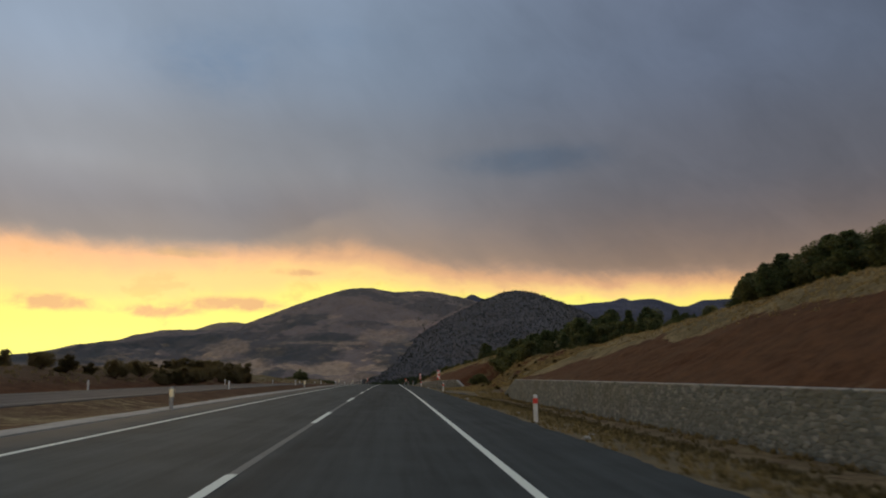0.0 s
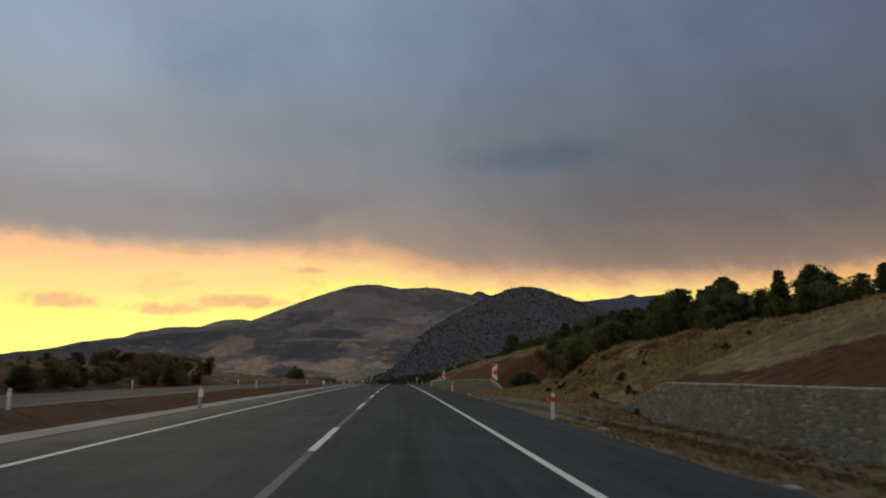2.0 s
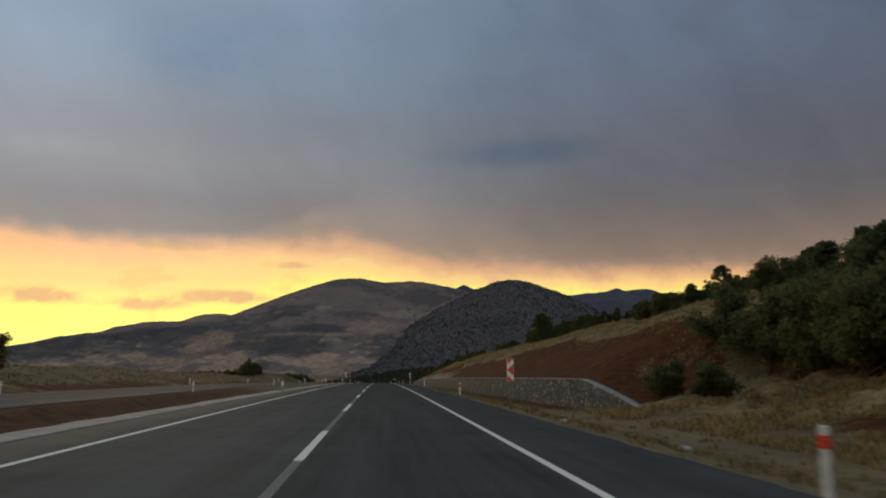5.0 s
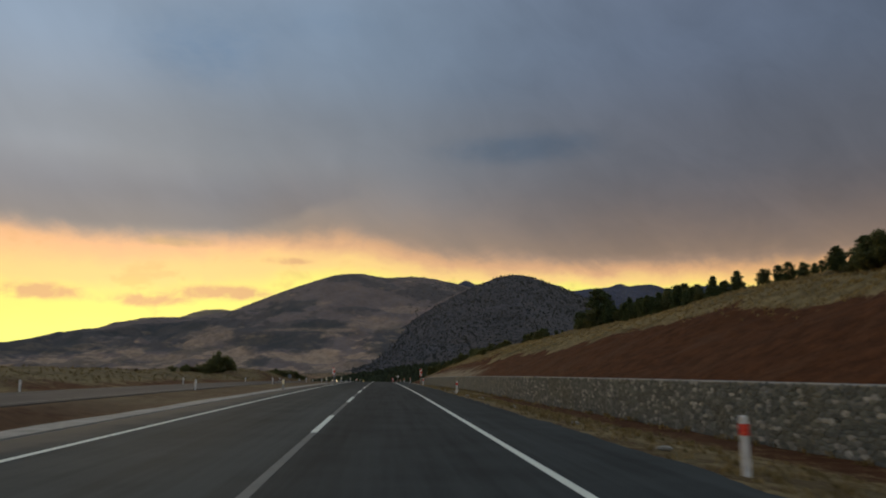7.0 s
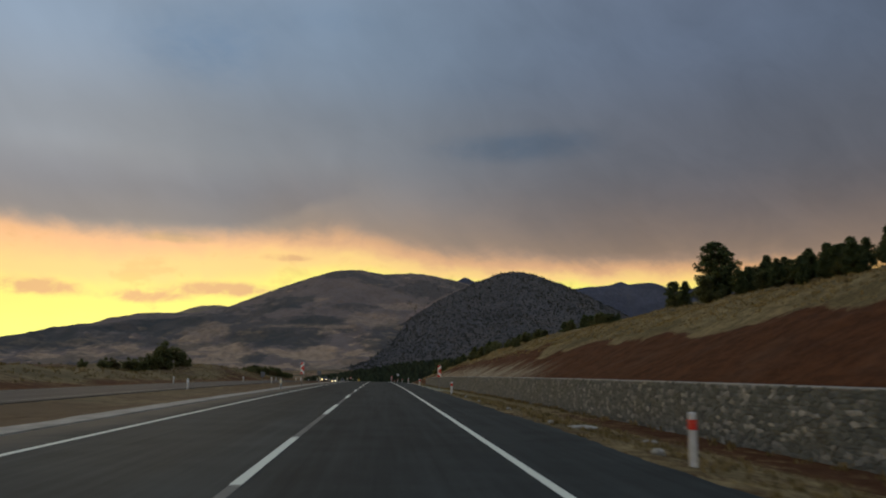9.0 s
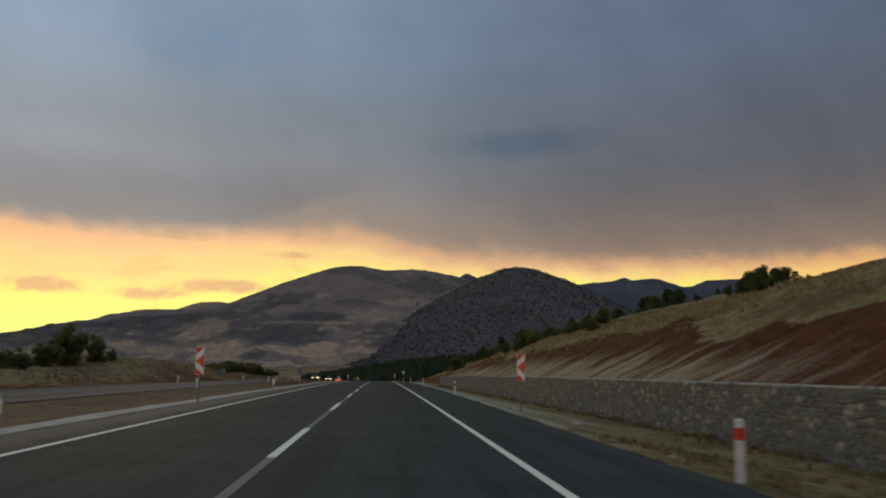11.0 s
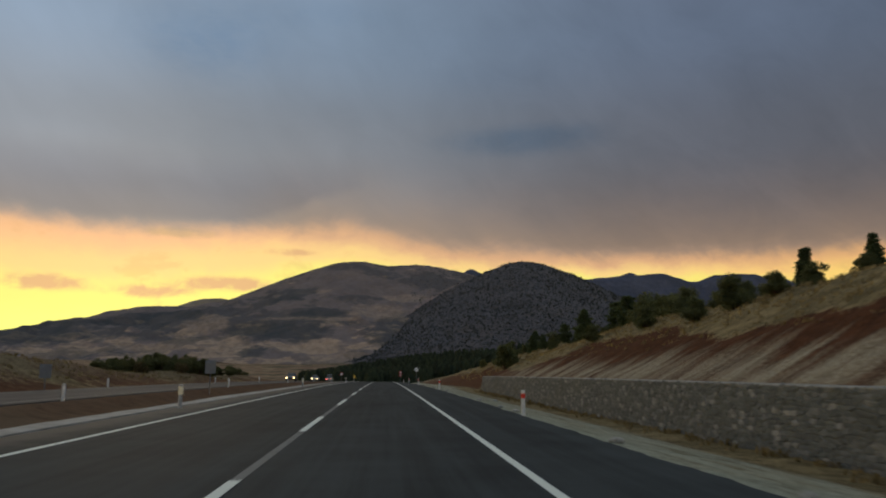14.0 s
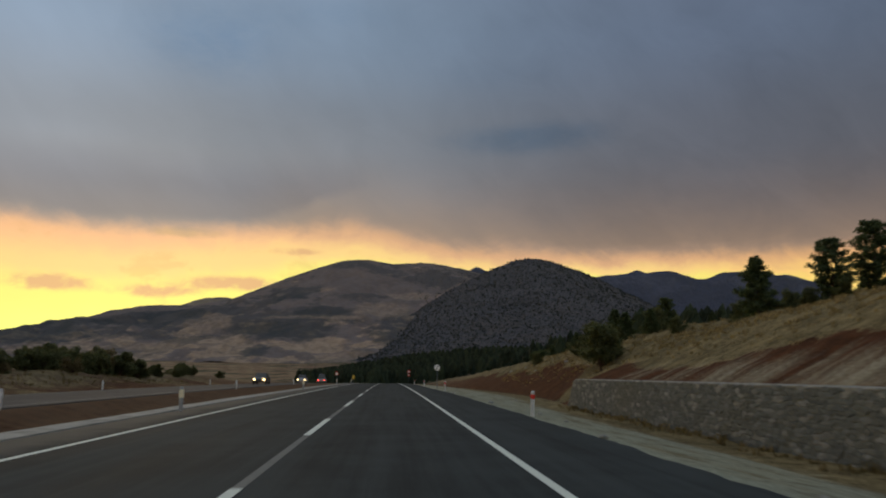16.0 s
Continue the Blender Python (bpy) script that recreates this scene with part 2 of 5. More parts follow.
def plain(name, c1, c2, scale=6.0, rough=0.8, metal=0.0, bump=0.3, dist=0.01, spec=0.3, fine=40.0, vary=0.0):
    """A surface of two close colours with broad stains and fine grain."""
    m, nt, b = material(name, rough, metal, spec)
    k = Nodes(nt)
    v = k.coord()
    broad, grain = k.noise(v, scale, 5), k.noise(v, fine, 4)
    f = k.math("ADD", k.math("MULTIPLY", broad, 0.65), k.math("MULTIPLY", grain, 0.35))
    col = k.mix(k.step(f, 0.36, 0.64), c1, c2)
    if vary:
        col = k.mix(1.0, col, k.math("ADD", k.math("MULTIPLY", k.random(), 2 * vary), 1 - vary), "MULTIPLY")
    k.put(b.inputs["Base Color"], col)
    k.put(b.inputs["Roughness"], k.math("ADD", k.math("MULTIPLY", grain, 0.2), rough - 0.1))
    if bump:
        k.bump(b, k.math("ADD", k.math("MULTIPLY", broad, 0.5), grain), bump, dist)
    return m


def asphalt_material(name, tone, dusty=0.0):
    m, nt, b = material(name, 0.95, 0, 0.015)
    k = Nodes(nt)
    v = k.coord()
    along = k.coord(scale=(1.0, 0.02, 1.0))
    grain, patch, lanes, tracks = k.noise(v, 55, 3), k.noise(v, 0.6, 5), k.noise(along, 0.9, 3), k.noise(along, 5.0, 4)
    f = k.math("ADD", k.math("ADD", k.math("MULTIPLY", lanes, 0.35), k.math("MULTIPLY", tracks, 0.25)), k.math("ADD", k.math("MULTIPLY", patch, 0.25), k.math("MULTIPLY", grain, 0.3)))
    k.put(b.inputs["Base Color"], k.mix(k.step(f, 0.40, 0.72), tuple(0.68 * c for c in tone), tuple(1.35 * c for c in tone)))
    # dust blown onto the inner edge, worn away by the tyres farther in
    sep = k.n.new("ShaderNodeSeparateXYZ")
    k.l.new(v, sep.inputs[0])
    reach = k.math("ADD", k.math("MULTIPLY", sep.outputs[0], -1.0), k.math("MULTIPLY", k.math("SUBTRACT", patch, 0.5), 1.6))
    if dusty:
        laid = b.inputs["Base Color"].links[0].from_socket
        laid = k.mix(k.step(sep.outputs[1], 90, 170), k.mix(1.0, laid, (1.20, 1.20, 1.19), "MULTIPLY"), laid)        # the first stretch is paler
        newer = k.step(k.math("ADD", sep.outputs[0], k.math("MULTIPLY", lanes, 0.3)), -0.1, 0.5)       # the outer lane is darker than the inner one
        laid = k.mix(newer, k.mix(1.0, laid, k.mix(k.step(sep.outputs[1], 185, 240), (1.27, 1.23, 1.17), (0.93, 0.92, 0.90)), "MULTIPLY"), k.mix(1.0, laid, (0.96, 0.95, 0.93), "MULTIPLY"))
        k.put(b.inputs["Base Color"], k.mix(k.math("MULTIPLY", k.step(reach, 3.6, 4.9), dusty), laid, (0.15, 0.132, 0.108)))
    k.put(b.inputs["Roughness"], k.math("ADD", k.math("MULTIPLY", lanes, 0.2), 0.78))
    k.bump(b, grain, 0.4, 0.006)
    return m


def line_material(name, c, worn):
    """Road paint, worn through to the asphalt in places."""
    m, nt, b = material(name, 0.8, 0, 0.03)
    k = Nodes(nt)
    v = k.coord()
    w = k.math("ADD", k.math("MULTIPLY", k.noise(v, 30, 4), 0.5), k.math("MULTIPLY", k.noise(v, 1.2, 4), 0.5))
    k.put(b.inputs["Base Color"], k.mix(k.step(w, worn, worn + 0.14), c, tuple(0.45 * q for q in c)))
    k.bump(b, k.noise(v, 60, 3), 0.3, 0.004)
    return m


def earth_material():
    """Red soil, dry grass, pale marl and scree, told apart by what grows or lies there."""
    m, nt, b = material("roadside_earth", 0.98, 0, 0.05)
    k = Nodes(nt)
    v = k.coord()
    n1, n2, n3, n4 = k.noise(v, 0.22, 6), k.noise(v, 1.3, 6, 0.65), k.noise(v, 9, 5, 0.65), k.noise(v, 0.05, 4)
    down = k.coord(scale=(0.10, 0.9, 0.10))
    gully = k.noise(down, 1.0, 5, 0.6)
    soil = k.mix(k.step(k.math("ADD", k.math("MULTIPLY", n2, 0.6), k.math("MULTIPLY", n3, 0.4)), 0.35, 0.66), (0.047, 0.020, 0.0095), (0.108, 0.045, 0.0195))
    soil = k.mix(k.math("MULTIPLY", k.step(n1, 0.5, 0.72), 0.45), soil, k.mix(n2, (0.045, 0.024, 0.015), (0.15, 0.082, 0.047)))
    grass = k.mix(k.step(k.math("ADD", k.math("MULTIPLY", n3, 0.55), k.math("MULTIPLY", n2, 0.45)), 0.36, 0.64), (0.072, 0.058, 0.029), (0.31, 0.24, 0.12))
    grass = k.mix(k.math("MULTIPLY", k.step(n1, 0.46, 0.62), 0.7), grass, k.mix(k.step(n3, 0.35, 0.65), (0.062, 0.050, 0.026), (0.125, 0.100, 0.048)))
    marl = k.mix(k.step(n3, 0.3, 0.7), (0.25, 0.21, 0.135), (0.44, 0.40, 0.285))
    ga = k.math("ADD", k.attr("grass"), k.math("MULTIPLY", k.math("SUBTRACT", k.math("ADD", n2, n3), 1.0), 1.1))
    col = k.mix(k.step(ga, 0.35, 0.65), soil, grass)
    pa = k.math("ADD", k.attr("pale"), k.math("MULTIPLY", k.math("SUBTRACT", k.math("ADD", k.math("MULTIPLY", gully, 1.6), k.math("MULTIPLY", n3, 0.4)), 1.0), 1.6))
    col = k.mix(k.math("MULTIPLY", k.step(pa, 0.05, 1.0), 0.78), col, marl)
    col = k.mix(k.math("MULTIPLY", k.attr("dull"), k.step(k.math("ADD", n2, n1), 0.55, 1.05)), col, (0.158, 0.126, 0.080))
    chalk = k.mix(k.step(n3, 0.3, 0.7), (0.21, 0.22, 0.16), (0.43, 0.45, 0.35))
    ca = k.math("ADD", k.attr("chalk"), k.math("MULTIPLY", k.math("SUBTRACT", k.math("ADD", k.noise(k.coord(scale=(1.6, 0.22, 1.0)), 1.0, 5, 0.65), n2), 1.0), 1.3))
    col = k.mix(k.math("MULTIPLY", k.step(ca, 0.25, 0.95), 0.78), col, chalk)
    # farther fields
    field = k.mix(k.step(n4, 0.4, 0.6), (0.14, 0.085, 0.055), (0.28, 0.20, 0.12))
    field = k.mix(k.step(k.noise(v, 0.012, 5), 0.5, 0.58), field, (0.06, 0.06, 0.035))
    col = k.mix(k.attr("far"), col, field)
    k.put(b.inputs["Base Color"], col)
    k.bump(b, k.math("ADD", k.math("MULTIPLY", n2, 0.6), k.math("MULTIPLY", n3, 0.4)), 0.9, 0.12)
    return m


def mountain_material(name, rock, field, wood, woods, dots, dot_scale, tracks=False, pale=None, plots=(), groves=()):
    """Dry hillside: bare rock and soil, patches of old fields low down, dark scrub in stands and in dots."""
    m, nt, b = material(name, 1.0, 0, 0.05)
    k = Nodes(nt)
    v, near = k.coord(scale=(1, 0.5, 1.5)), k.coord()
    n0, n1, n2, n3, n4 = k.noise(v, 0.0016, 4, 0.5), k.noise(v, 0.0042, 9, 0.62), k.noise(v, 0.009, 8, 0.66), k.noise(v, 0.045, 6, 0.7), k.noise(near, 0.016, 5, 0.6)
    col = k.mix(k.step(k.math("ADD", k.math("MULTIPLY", n2, 0.55), k.math("MULTIPLY", n3, 0.45)), 0.32, 0.68), rock, tuple(1.5 * c for c in rock))
    low = k.attr("low")
    sep = k.n.new("ShaderNodeSeparateXYZ")
    k.l.new(near, sep.inputs[0])
    # fields in the lower half, none on the wooded shoulder
    strips = k.noise(k.coord(scale=(0.8, 0.35, 2.6)), 0.0085, 7, 0.6)
    open_land = k.math("ADD", k.math("ADD", strips, k.math("MULTIPLY", k.math("SUBTRACT", n4, 0.5), 0.30)), k.math("MULTIPLY", k.step(low, 0.40, 0.78), 0.19))
    open_land = k.math("SUBTRACT", open_land, k.math("MULTIPLY", k.math("SUBTRACT", 1.0, k.step(sep.outputs[0], -1750, -1050)), 0.10))
    tan = k.mix(k.step(n3, 0.35, 0.65), tuple(0.72 * c for c in field), tuple(1.1 * c for c in field))
    col = k.mix(k.math("MULTIPLY", k.step(open_land, 0.645, 0.72), 0.85), col, tan)
    stands = k.math("ADD", k.math("ADD", k.math("MULTIPLY", n1, 0.75), k.math("MULTIPLY", n0, 0.45)), k.math("MULTIPLY", k.math("SUBTRACT", n4, 0.5), 0.22))
    stands = k.math("ADD", stands, k.math("MULTIPLY", k.math("SUBTRACT", 1.0, k.step(sep.outputs[0], -1500, -900)), 0.07))       # the shoulder is wooded
    col = k.mix(k.math("MULTIPLY", k.step(stands, 0.59, 0.65), woods), col, wood)
    def patch(cx, cz, rx, rz):
        """A ragged patch of land round a place on the slope."""
        dx = k.math("DIVIDE", k.math("SUBTRACT", sep.outputs[0], cx), rx)
        dz = k.math("DIVIDE", k.math("SUBTRACT", sep.outputs[2], cz), rz)
        out = k.math("ADD", k.math("MULTIPLY", dx, dx), k.math("MULTIPLY", dz, dz))
        return k.math("ADD", out, k.math("MULTIPLY", k.math("SUBTRACT", k.math("ADD", n2, n4), 1.0), 4.0))

    for kind, tone, weight in ((plots, tan, 0.47), (groves, wood, 0.72)):
        if kind:
            near_any = patch(*kind[0])
            for p in kind[1:]:
                near_any = k.math("MINIMUM", near_any, patch(*p))
            col = k.mix(k.math("MULTIPLY", k.math("SUBTRACT", 1.0, k.step(near_any, 0.4, 1.5)), weight), col, tone)
    if tracks:
        # bare earth worn along the foot of the nearer hill, from (92, 224) up to (455, 468) in x and z
        along = k.math("DIVIDE", k.math("SUBTRACT", sep.outputs[0], 92.0), 363.0)
        rise = k.math("ADD", k.math("MULTIPLY", along, 190.0), k.math("MULTIPLY", k.math("SUBTRACT", 1.0, k.math("POWER", k.math("SUBTRACT", 1.0, along), 2.0)), 54.0))
        off = k.math("SUBTRACT", k.math("SUBTRACT", sep.outputs[2], 224.0), k.math("ADD", rise, k.math("MULTIPLY", k.math("SUBTRACT", n4, 0.5), 60.0)))
        scar = k.math("MULTIPLY", k.math("SUBTRACT", 1.0, k.step(k.math("ABSOLUTE", off), 6.0, 26.0)), k.math("MULTIPLY", k.step(along, -0.1, 0.1), k.math("SUBTRACT", 1.0, k.step(along, 0.85, 1.1))))
        col = k.mix(k.math("MULTIPLY", scar, 0.6), col, (0.30, 0.225, 0.20))
    if pale:
        # its far end is paler: warm haze put into the colour
        col = k.mix(k.math("SUBTRACT", 1.0, k.step(sep.outputs[0], -700, 0)), col, k.mix(k.step(n2, 0.35, 0.65), tuple(0.75 * c for c in pale), pale))
    if dots:
        spots = k.math("SUBTRACT", 1.0, k.step(k.math("ADD", k.cells(near, dot_scale), k.math("MULTIPLY", n2, 0.3)), 0.42, 0.62))
        col = k.mix(k.math("MULTIPLY", spots, dots), col, wood)
    k.put(b.inputs["Base Color"], col)
    k.bump(b, k.math("ADD", k.math("MULTIPLY", n3, 0.4), n2), 1.0, 22.0)
    return m


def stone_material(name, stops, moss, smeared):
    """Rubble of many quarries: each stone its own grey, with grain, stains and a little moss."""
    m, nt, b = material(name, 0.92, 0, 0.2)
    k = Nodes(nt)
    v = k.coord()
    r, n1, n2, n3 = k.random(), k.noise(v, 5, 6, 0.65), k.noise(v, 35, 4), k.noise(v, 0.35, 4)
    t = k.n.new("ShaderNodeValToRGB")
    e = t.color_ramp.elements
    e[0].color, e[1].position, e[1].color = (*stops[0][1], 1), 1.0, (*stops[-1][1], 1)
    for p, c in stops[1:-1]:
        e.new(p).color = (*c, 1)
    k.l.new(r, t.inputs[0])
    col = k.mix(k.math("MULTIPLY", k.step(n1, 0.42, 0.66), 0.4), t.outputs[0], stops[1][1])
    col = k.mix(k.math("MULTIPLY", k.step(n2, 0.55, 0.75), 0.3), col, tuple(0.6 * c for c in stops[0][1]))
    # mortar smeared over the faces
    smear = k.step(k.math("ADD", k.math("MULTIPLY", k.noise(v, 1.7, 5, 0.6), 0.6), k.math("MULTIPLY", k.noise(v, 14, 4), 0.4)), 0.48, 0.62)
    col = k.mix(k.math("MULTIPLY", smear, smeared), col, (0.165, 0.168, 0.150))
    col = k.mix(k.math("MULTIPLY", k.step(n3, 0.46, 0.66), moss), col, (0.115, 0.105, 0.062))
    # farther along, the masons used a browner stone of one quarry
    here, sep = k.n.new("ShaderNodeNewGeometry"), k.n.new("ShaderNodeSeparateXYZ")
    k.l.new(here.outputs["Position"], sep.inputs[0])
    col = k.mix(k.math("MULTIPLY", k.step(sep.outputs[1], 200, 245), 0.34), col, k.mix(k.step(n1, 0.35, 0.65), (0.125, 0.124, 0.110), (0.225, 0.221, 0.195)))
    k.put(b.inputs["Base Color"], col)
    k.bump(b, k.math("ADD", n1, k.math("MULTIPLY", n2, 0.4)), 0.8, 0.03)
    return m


def leaf_material(name, dark, light):
    m, nt, b = material(name, 0.75, 0, 0.2)
    k = Nodes(nt)
    v = k.coord()
    f = k.math("ADD", k.math("MULTIPLY", k.random(), 0.45), k.math("MULTIPLY", k.noise(v, 0.9, 4), 0.7))
    col = k.mix(k.step(f, 0.3, 0.85), dark, light)
    k.put(b.inputs["Base Color"], col)
    # light from behind shows through the leaves
    thin, both = k.n.new("ShaderNodeBsdfTranslucent"), k.n.new("ShaderNodeMixShader")
    k.put(thin.inputs["Color"], k.mix(1.0, col, (1.25, 1.2, 0.9), "MULTIPLY"))
    both.inputs[0].default_value = 0.48
    out = k.n["Material Output"]
    k.l.new(b.outputs[0], both.inputs[1])
    k.l.new(thin.outputs[0], both.inputs[2])
    k.l.new(both.outputs[0], out.inputs["Surface"])
    return m


ASPHALT = asphalt_material("asphalt", (0.0485, 0.055, 0.0555), 0.8)
OLD_ASPHALT = asphalt_material("weathered_asphalt", (0.088, 0.083, 0.080))
LINE = line_material("road_paint", (0.71, 0.735, 0.64), 0.60)
FADED = line_material("worn_road_paint", (0.185, 0.19, 0.175), 0.52)
EARTH = earth_material()
CONCRETE = plain("pale_concrete", (0.23, 0.22, 0.19), (0.37, 0.355, 0.31), 1.3, 0.9, bump=0.5, dist=0.03, fine=22)
COPING = plain("wall_mortar", (0.19, 0.19, 0.17), (0.34, 0.335, 0.30), 2.5, 0.95, bump=0.7, dist=0.02, fine=30)
MORTAR = plain("joint_mortar", (0.10, 0.102, 0.09), (0.18, 0.18, 0.16), 3.0, 0.95, bump=0.8, dist=0.02, fine=30)
DITCH_DARK = plain("dark_ditch_ground", (0.022, 0.020, 0.017), (0.045, 0.040, 0.032), 2.5, 0.8, bump=0.6, dist=0.03, fine=20)
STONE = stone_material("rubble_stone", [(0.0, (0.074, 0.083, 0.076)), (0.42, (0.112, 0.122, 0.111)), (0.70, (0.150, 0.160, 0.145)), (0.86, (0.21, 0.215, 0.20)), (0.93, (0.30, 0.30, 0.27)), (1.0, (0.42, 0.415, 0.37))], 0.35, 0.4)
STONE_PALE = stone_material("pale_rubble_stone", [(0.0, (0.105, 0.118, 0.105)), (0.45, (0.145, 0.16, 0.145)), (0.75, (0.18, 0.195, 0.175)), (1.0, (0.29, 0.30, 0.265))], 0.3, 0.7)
PALE_ROCK = plain("pale_rock", (0.24, 0.23, 0.20), (0.42, 0.41, 0.36), 4, 0.9, bump=0.6, dist=0.03, fine=25, vary=0.2)
POST_WHITE = plain("post_plastic", (0.54, 0.53, 0.50), (0.70, 0.69, 0.66), 6, 0.45, bump=0.05, spec=0.5)
# left posts' bodies toned down so that their reflectors seem to shine
POST_GREY = plain("grey_post_plastic", (0.27, 0.265, 0.25), (0.40, 0.395, 0.375), 6, 0.5, bump=0.05, spec=0.4)
RED_FILM = plain("red_reflector", (0.62, 0.035, 0.03), (0.75, 0.05, 0.04), 20, 0.25, bump=0.05, spec=0.7)
# glow of headlights in the film is put into its pale colour
AMBER_FILM = plain("amber_reflector", (0.93, 0.80, 0.50), (0.98, 0.90, 0.66), 20, 0.2, bump=0.05, spec=0.8)
WHITE_FILM = plain("white_sign_film", (0.74, 0.73, 0.70), (0.84, 0.83, 0.80), 12, 0.35, bump=0.04, spec=0.5)
BLACK_FILM = plain("black_sign_film", (0.02, 0.02, 0.022), (0.035, 0.035, 0.035), 12, 0.4, bump=0.04)
YELLOW_FILM = plain("yellow_sign_film", (0.75, 0.50, 0.06), (0.85, 0.60, 0.09), 12, 0.35, bump=0.04)
STEEL = plain("galvanised_steel", (0.16, 0.165, 0.17), (0.26, 0.265, 0.27), 9, 0.5, metal=0.7, bump=0.1)
SIGN_BACK = plain("sign_back_grey", (0.15, 0.17, 0.19), (0.21, 0.23, 0.25), 5, 0.55, metal=0.4, bump=0.05)
BARK = plain("pine_bark", (0.055, 0.035, 0.024), (0.13, 0.085, 0.055), 5, 0.95, bump=0.9, dist=0.04, fine=18)
NEEDLES = leaf_material("pine_needles", (0.044, 0.062, 0.031), (0.112, 0.142, 0.070))
# olive brown, paled by a windscreen reflection put into the leaf colour
BUSH_LEAVES = leaf_material("veiled_bush_leaves", (0.095, 0.076, 0.041), (0.22, 0.18, 0.095))
OAK_LEAVES = leaf_material("oak_leaves", (0.060, 0.072, 0.035), (0.155, 0.165, 0.078))
SCRUB = leaf_material("dry_scrub", (0.045, 0.040, 0.018), (0.115, 0.090, 0.042))
VERGE_GRASS = leaf_material("verge_grass", (0.10, 0.082, 0.040), (0.26, 0.205, 0.105))
STRAW = leaf_material("dry_grass_blades", (0.14, 0.108, 0.052), (0.37, 0.29, 0.15))
WOOD_FAR = leaf_material("far_pine_wood", (0.026, 0.038, 0.022), (0.060, 0.080, 0.042))
# hill shrubs greyed towards blue: haze put into the leaf colour
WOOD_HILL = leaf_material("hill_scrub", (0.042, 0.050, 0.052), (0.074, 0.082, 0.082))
CAR_DARK = plain("dark_car_paint", (0.02, 0.021, 0.024), (0.035, 0.036, 0.04), 3, 0.3, metal=0.3, bump=0.0, spec=0.6)
CAR_WHITE = plain("white_car_paint", (0.22, 0.22, 0.225), (0.28, 0.28, 0.285), 3, 0.3, bump=0.0, spec=0.6)
RUBBER = plain("tyre_rubber", (0.015, 0.015, 0.015), (0.03, 0.03, 0.03), 20, 0.85, bump=0.2)
GLASS_DARK = plain("car_window_glass", (0.012, 0.014, 0.016), (0.02, 0.022, 0.024), 3, 0.08, bump=0.0, spec=0.8)


def lamp_material(name, c, power):
    m, nt, b = material(name, 0.3)
    b.inputs["Base Color"].default_value = (*c, 1)
    b.inputs["Emission Color"].default_value = (*c, 1)
    b.inputs["Emission Strength"].default_value = power
    return m


HEADLIGHT = lamp_material("lit_headlight", (1.0, 0.66, 0.28), 7.0)
TAILLIGHT = lamp_material("lit_tail_light", (1.0, 0.06, 0.03), 7.0)

MOUNTAIN = mountain_material("dry_mountainside", (0.150, 0.124, 0.117), (0.43, 0.32, 0.23), (0.062, 0.070, 0.075), 0.55, 0.0, 1.0, True,
                             plots=[(-436, 75, 88, 15), (-191, 84, 97, 18), (-268, 184, 158, 10), (-621, 165, 100, 48), (-655, 73, 99, 14), (-23, 222, 97, 36), (-291, 340, 75, 18), (-867, 72, 53, 10), (-371, 39, 55, 10), (-95, 46, 94, 13), (88, 315, 110, 30), (-1150, 60, 70, 8)],
                             groves=[(-318, 137, 150, 40), (-233, 212, 88, 24), (-355, 58, 36, 22), (-420, 330, 150, 45), (-1300, 130, 330, 75), (-1750, 110, 240, 60), (-900, 215, 160, 60), (60, 105, 110, 70), (170, 190, 70, 60)])
# the hill's bluish grey holds the haze of its distance
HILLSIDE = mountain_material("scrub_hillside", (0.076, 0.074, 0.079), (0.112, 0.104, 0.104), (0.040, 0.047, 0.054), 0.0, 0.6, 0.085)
# the far ridge's blue is distance haze put into its base colours
FAR_RIDGE = mountain_material("hazy_far_ridge", (0.066, 0.074, 0.108), (0.086, 0.092, 0.124), (0.054, 0.062, 0.092), 0.5, 0.0, 1.0, pale=(0.30, 0.255, 0.20))


# ---- mesh helpers ----
def lattice_noise(x, y, seed=0):
    """Smooth value noise, 0 to 1, on arrays."""
    xi, yi = np.floor(x).astype(np.int64), np.floor(y).astype(np.int64)
    fx, fy = x - xi, y - yi
    fx, fy = fx * fx * (3 - 2 * fx), fy * fy * (3 - 2 * fy)

    def h(a, b):
        n = (a * 374761393 + b * 668265263 + seed * 1442695041) & 0x7FFFFFFF
        n = ((n ^ (n >> 13)) * 1274126177) & 0x7FFFFFFF
        return ((n ^ (n >> 16)) & 0xFFFF) / 65535.0

    top = h(xi, yi) * (1 - fx) + h(xi + 1, yi) * fx
    low = h(xi, yi + 1) * (1 - fx) + h(xi + 1, yi + 1) * fx
    return top * (1 - fy) + low * fy


def fractal(x, y, octaves=5, seed=0, gain=0.5):
    total, amp, norm = 0.0, 1.0, 0.0
    for i in range(octaves):
        total, norm = total + amp * lattice_noise(x * 2 ** i, y * 2 ** i, seed + i * 7), norm + amp
        amp *= gain
    return total / norm - 0.5


def smooth(v, a, b):
    t = np.clip((np.asarray(v, dtype=float) - a) / (b - a), 0, 1)
    return t * t * (3 - 2 * t)


def mesh_of(name, verts, faces, mat, soft=False):
    me = bpy.data.meshes.new(name)
    me.from_pydata([tuple(v) for v in verts], [], [tuple(f) for f in faces])
    for q in (mat if isinstance(mat, (list, tuple)) else [mat]):
        me.materials.append(q)
    if soft:
        me.polygons.foreach_set("use_smooth", [True] * len(me.polygons))
    me.update()
    return me


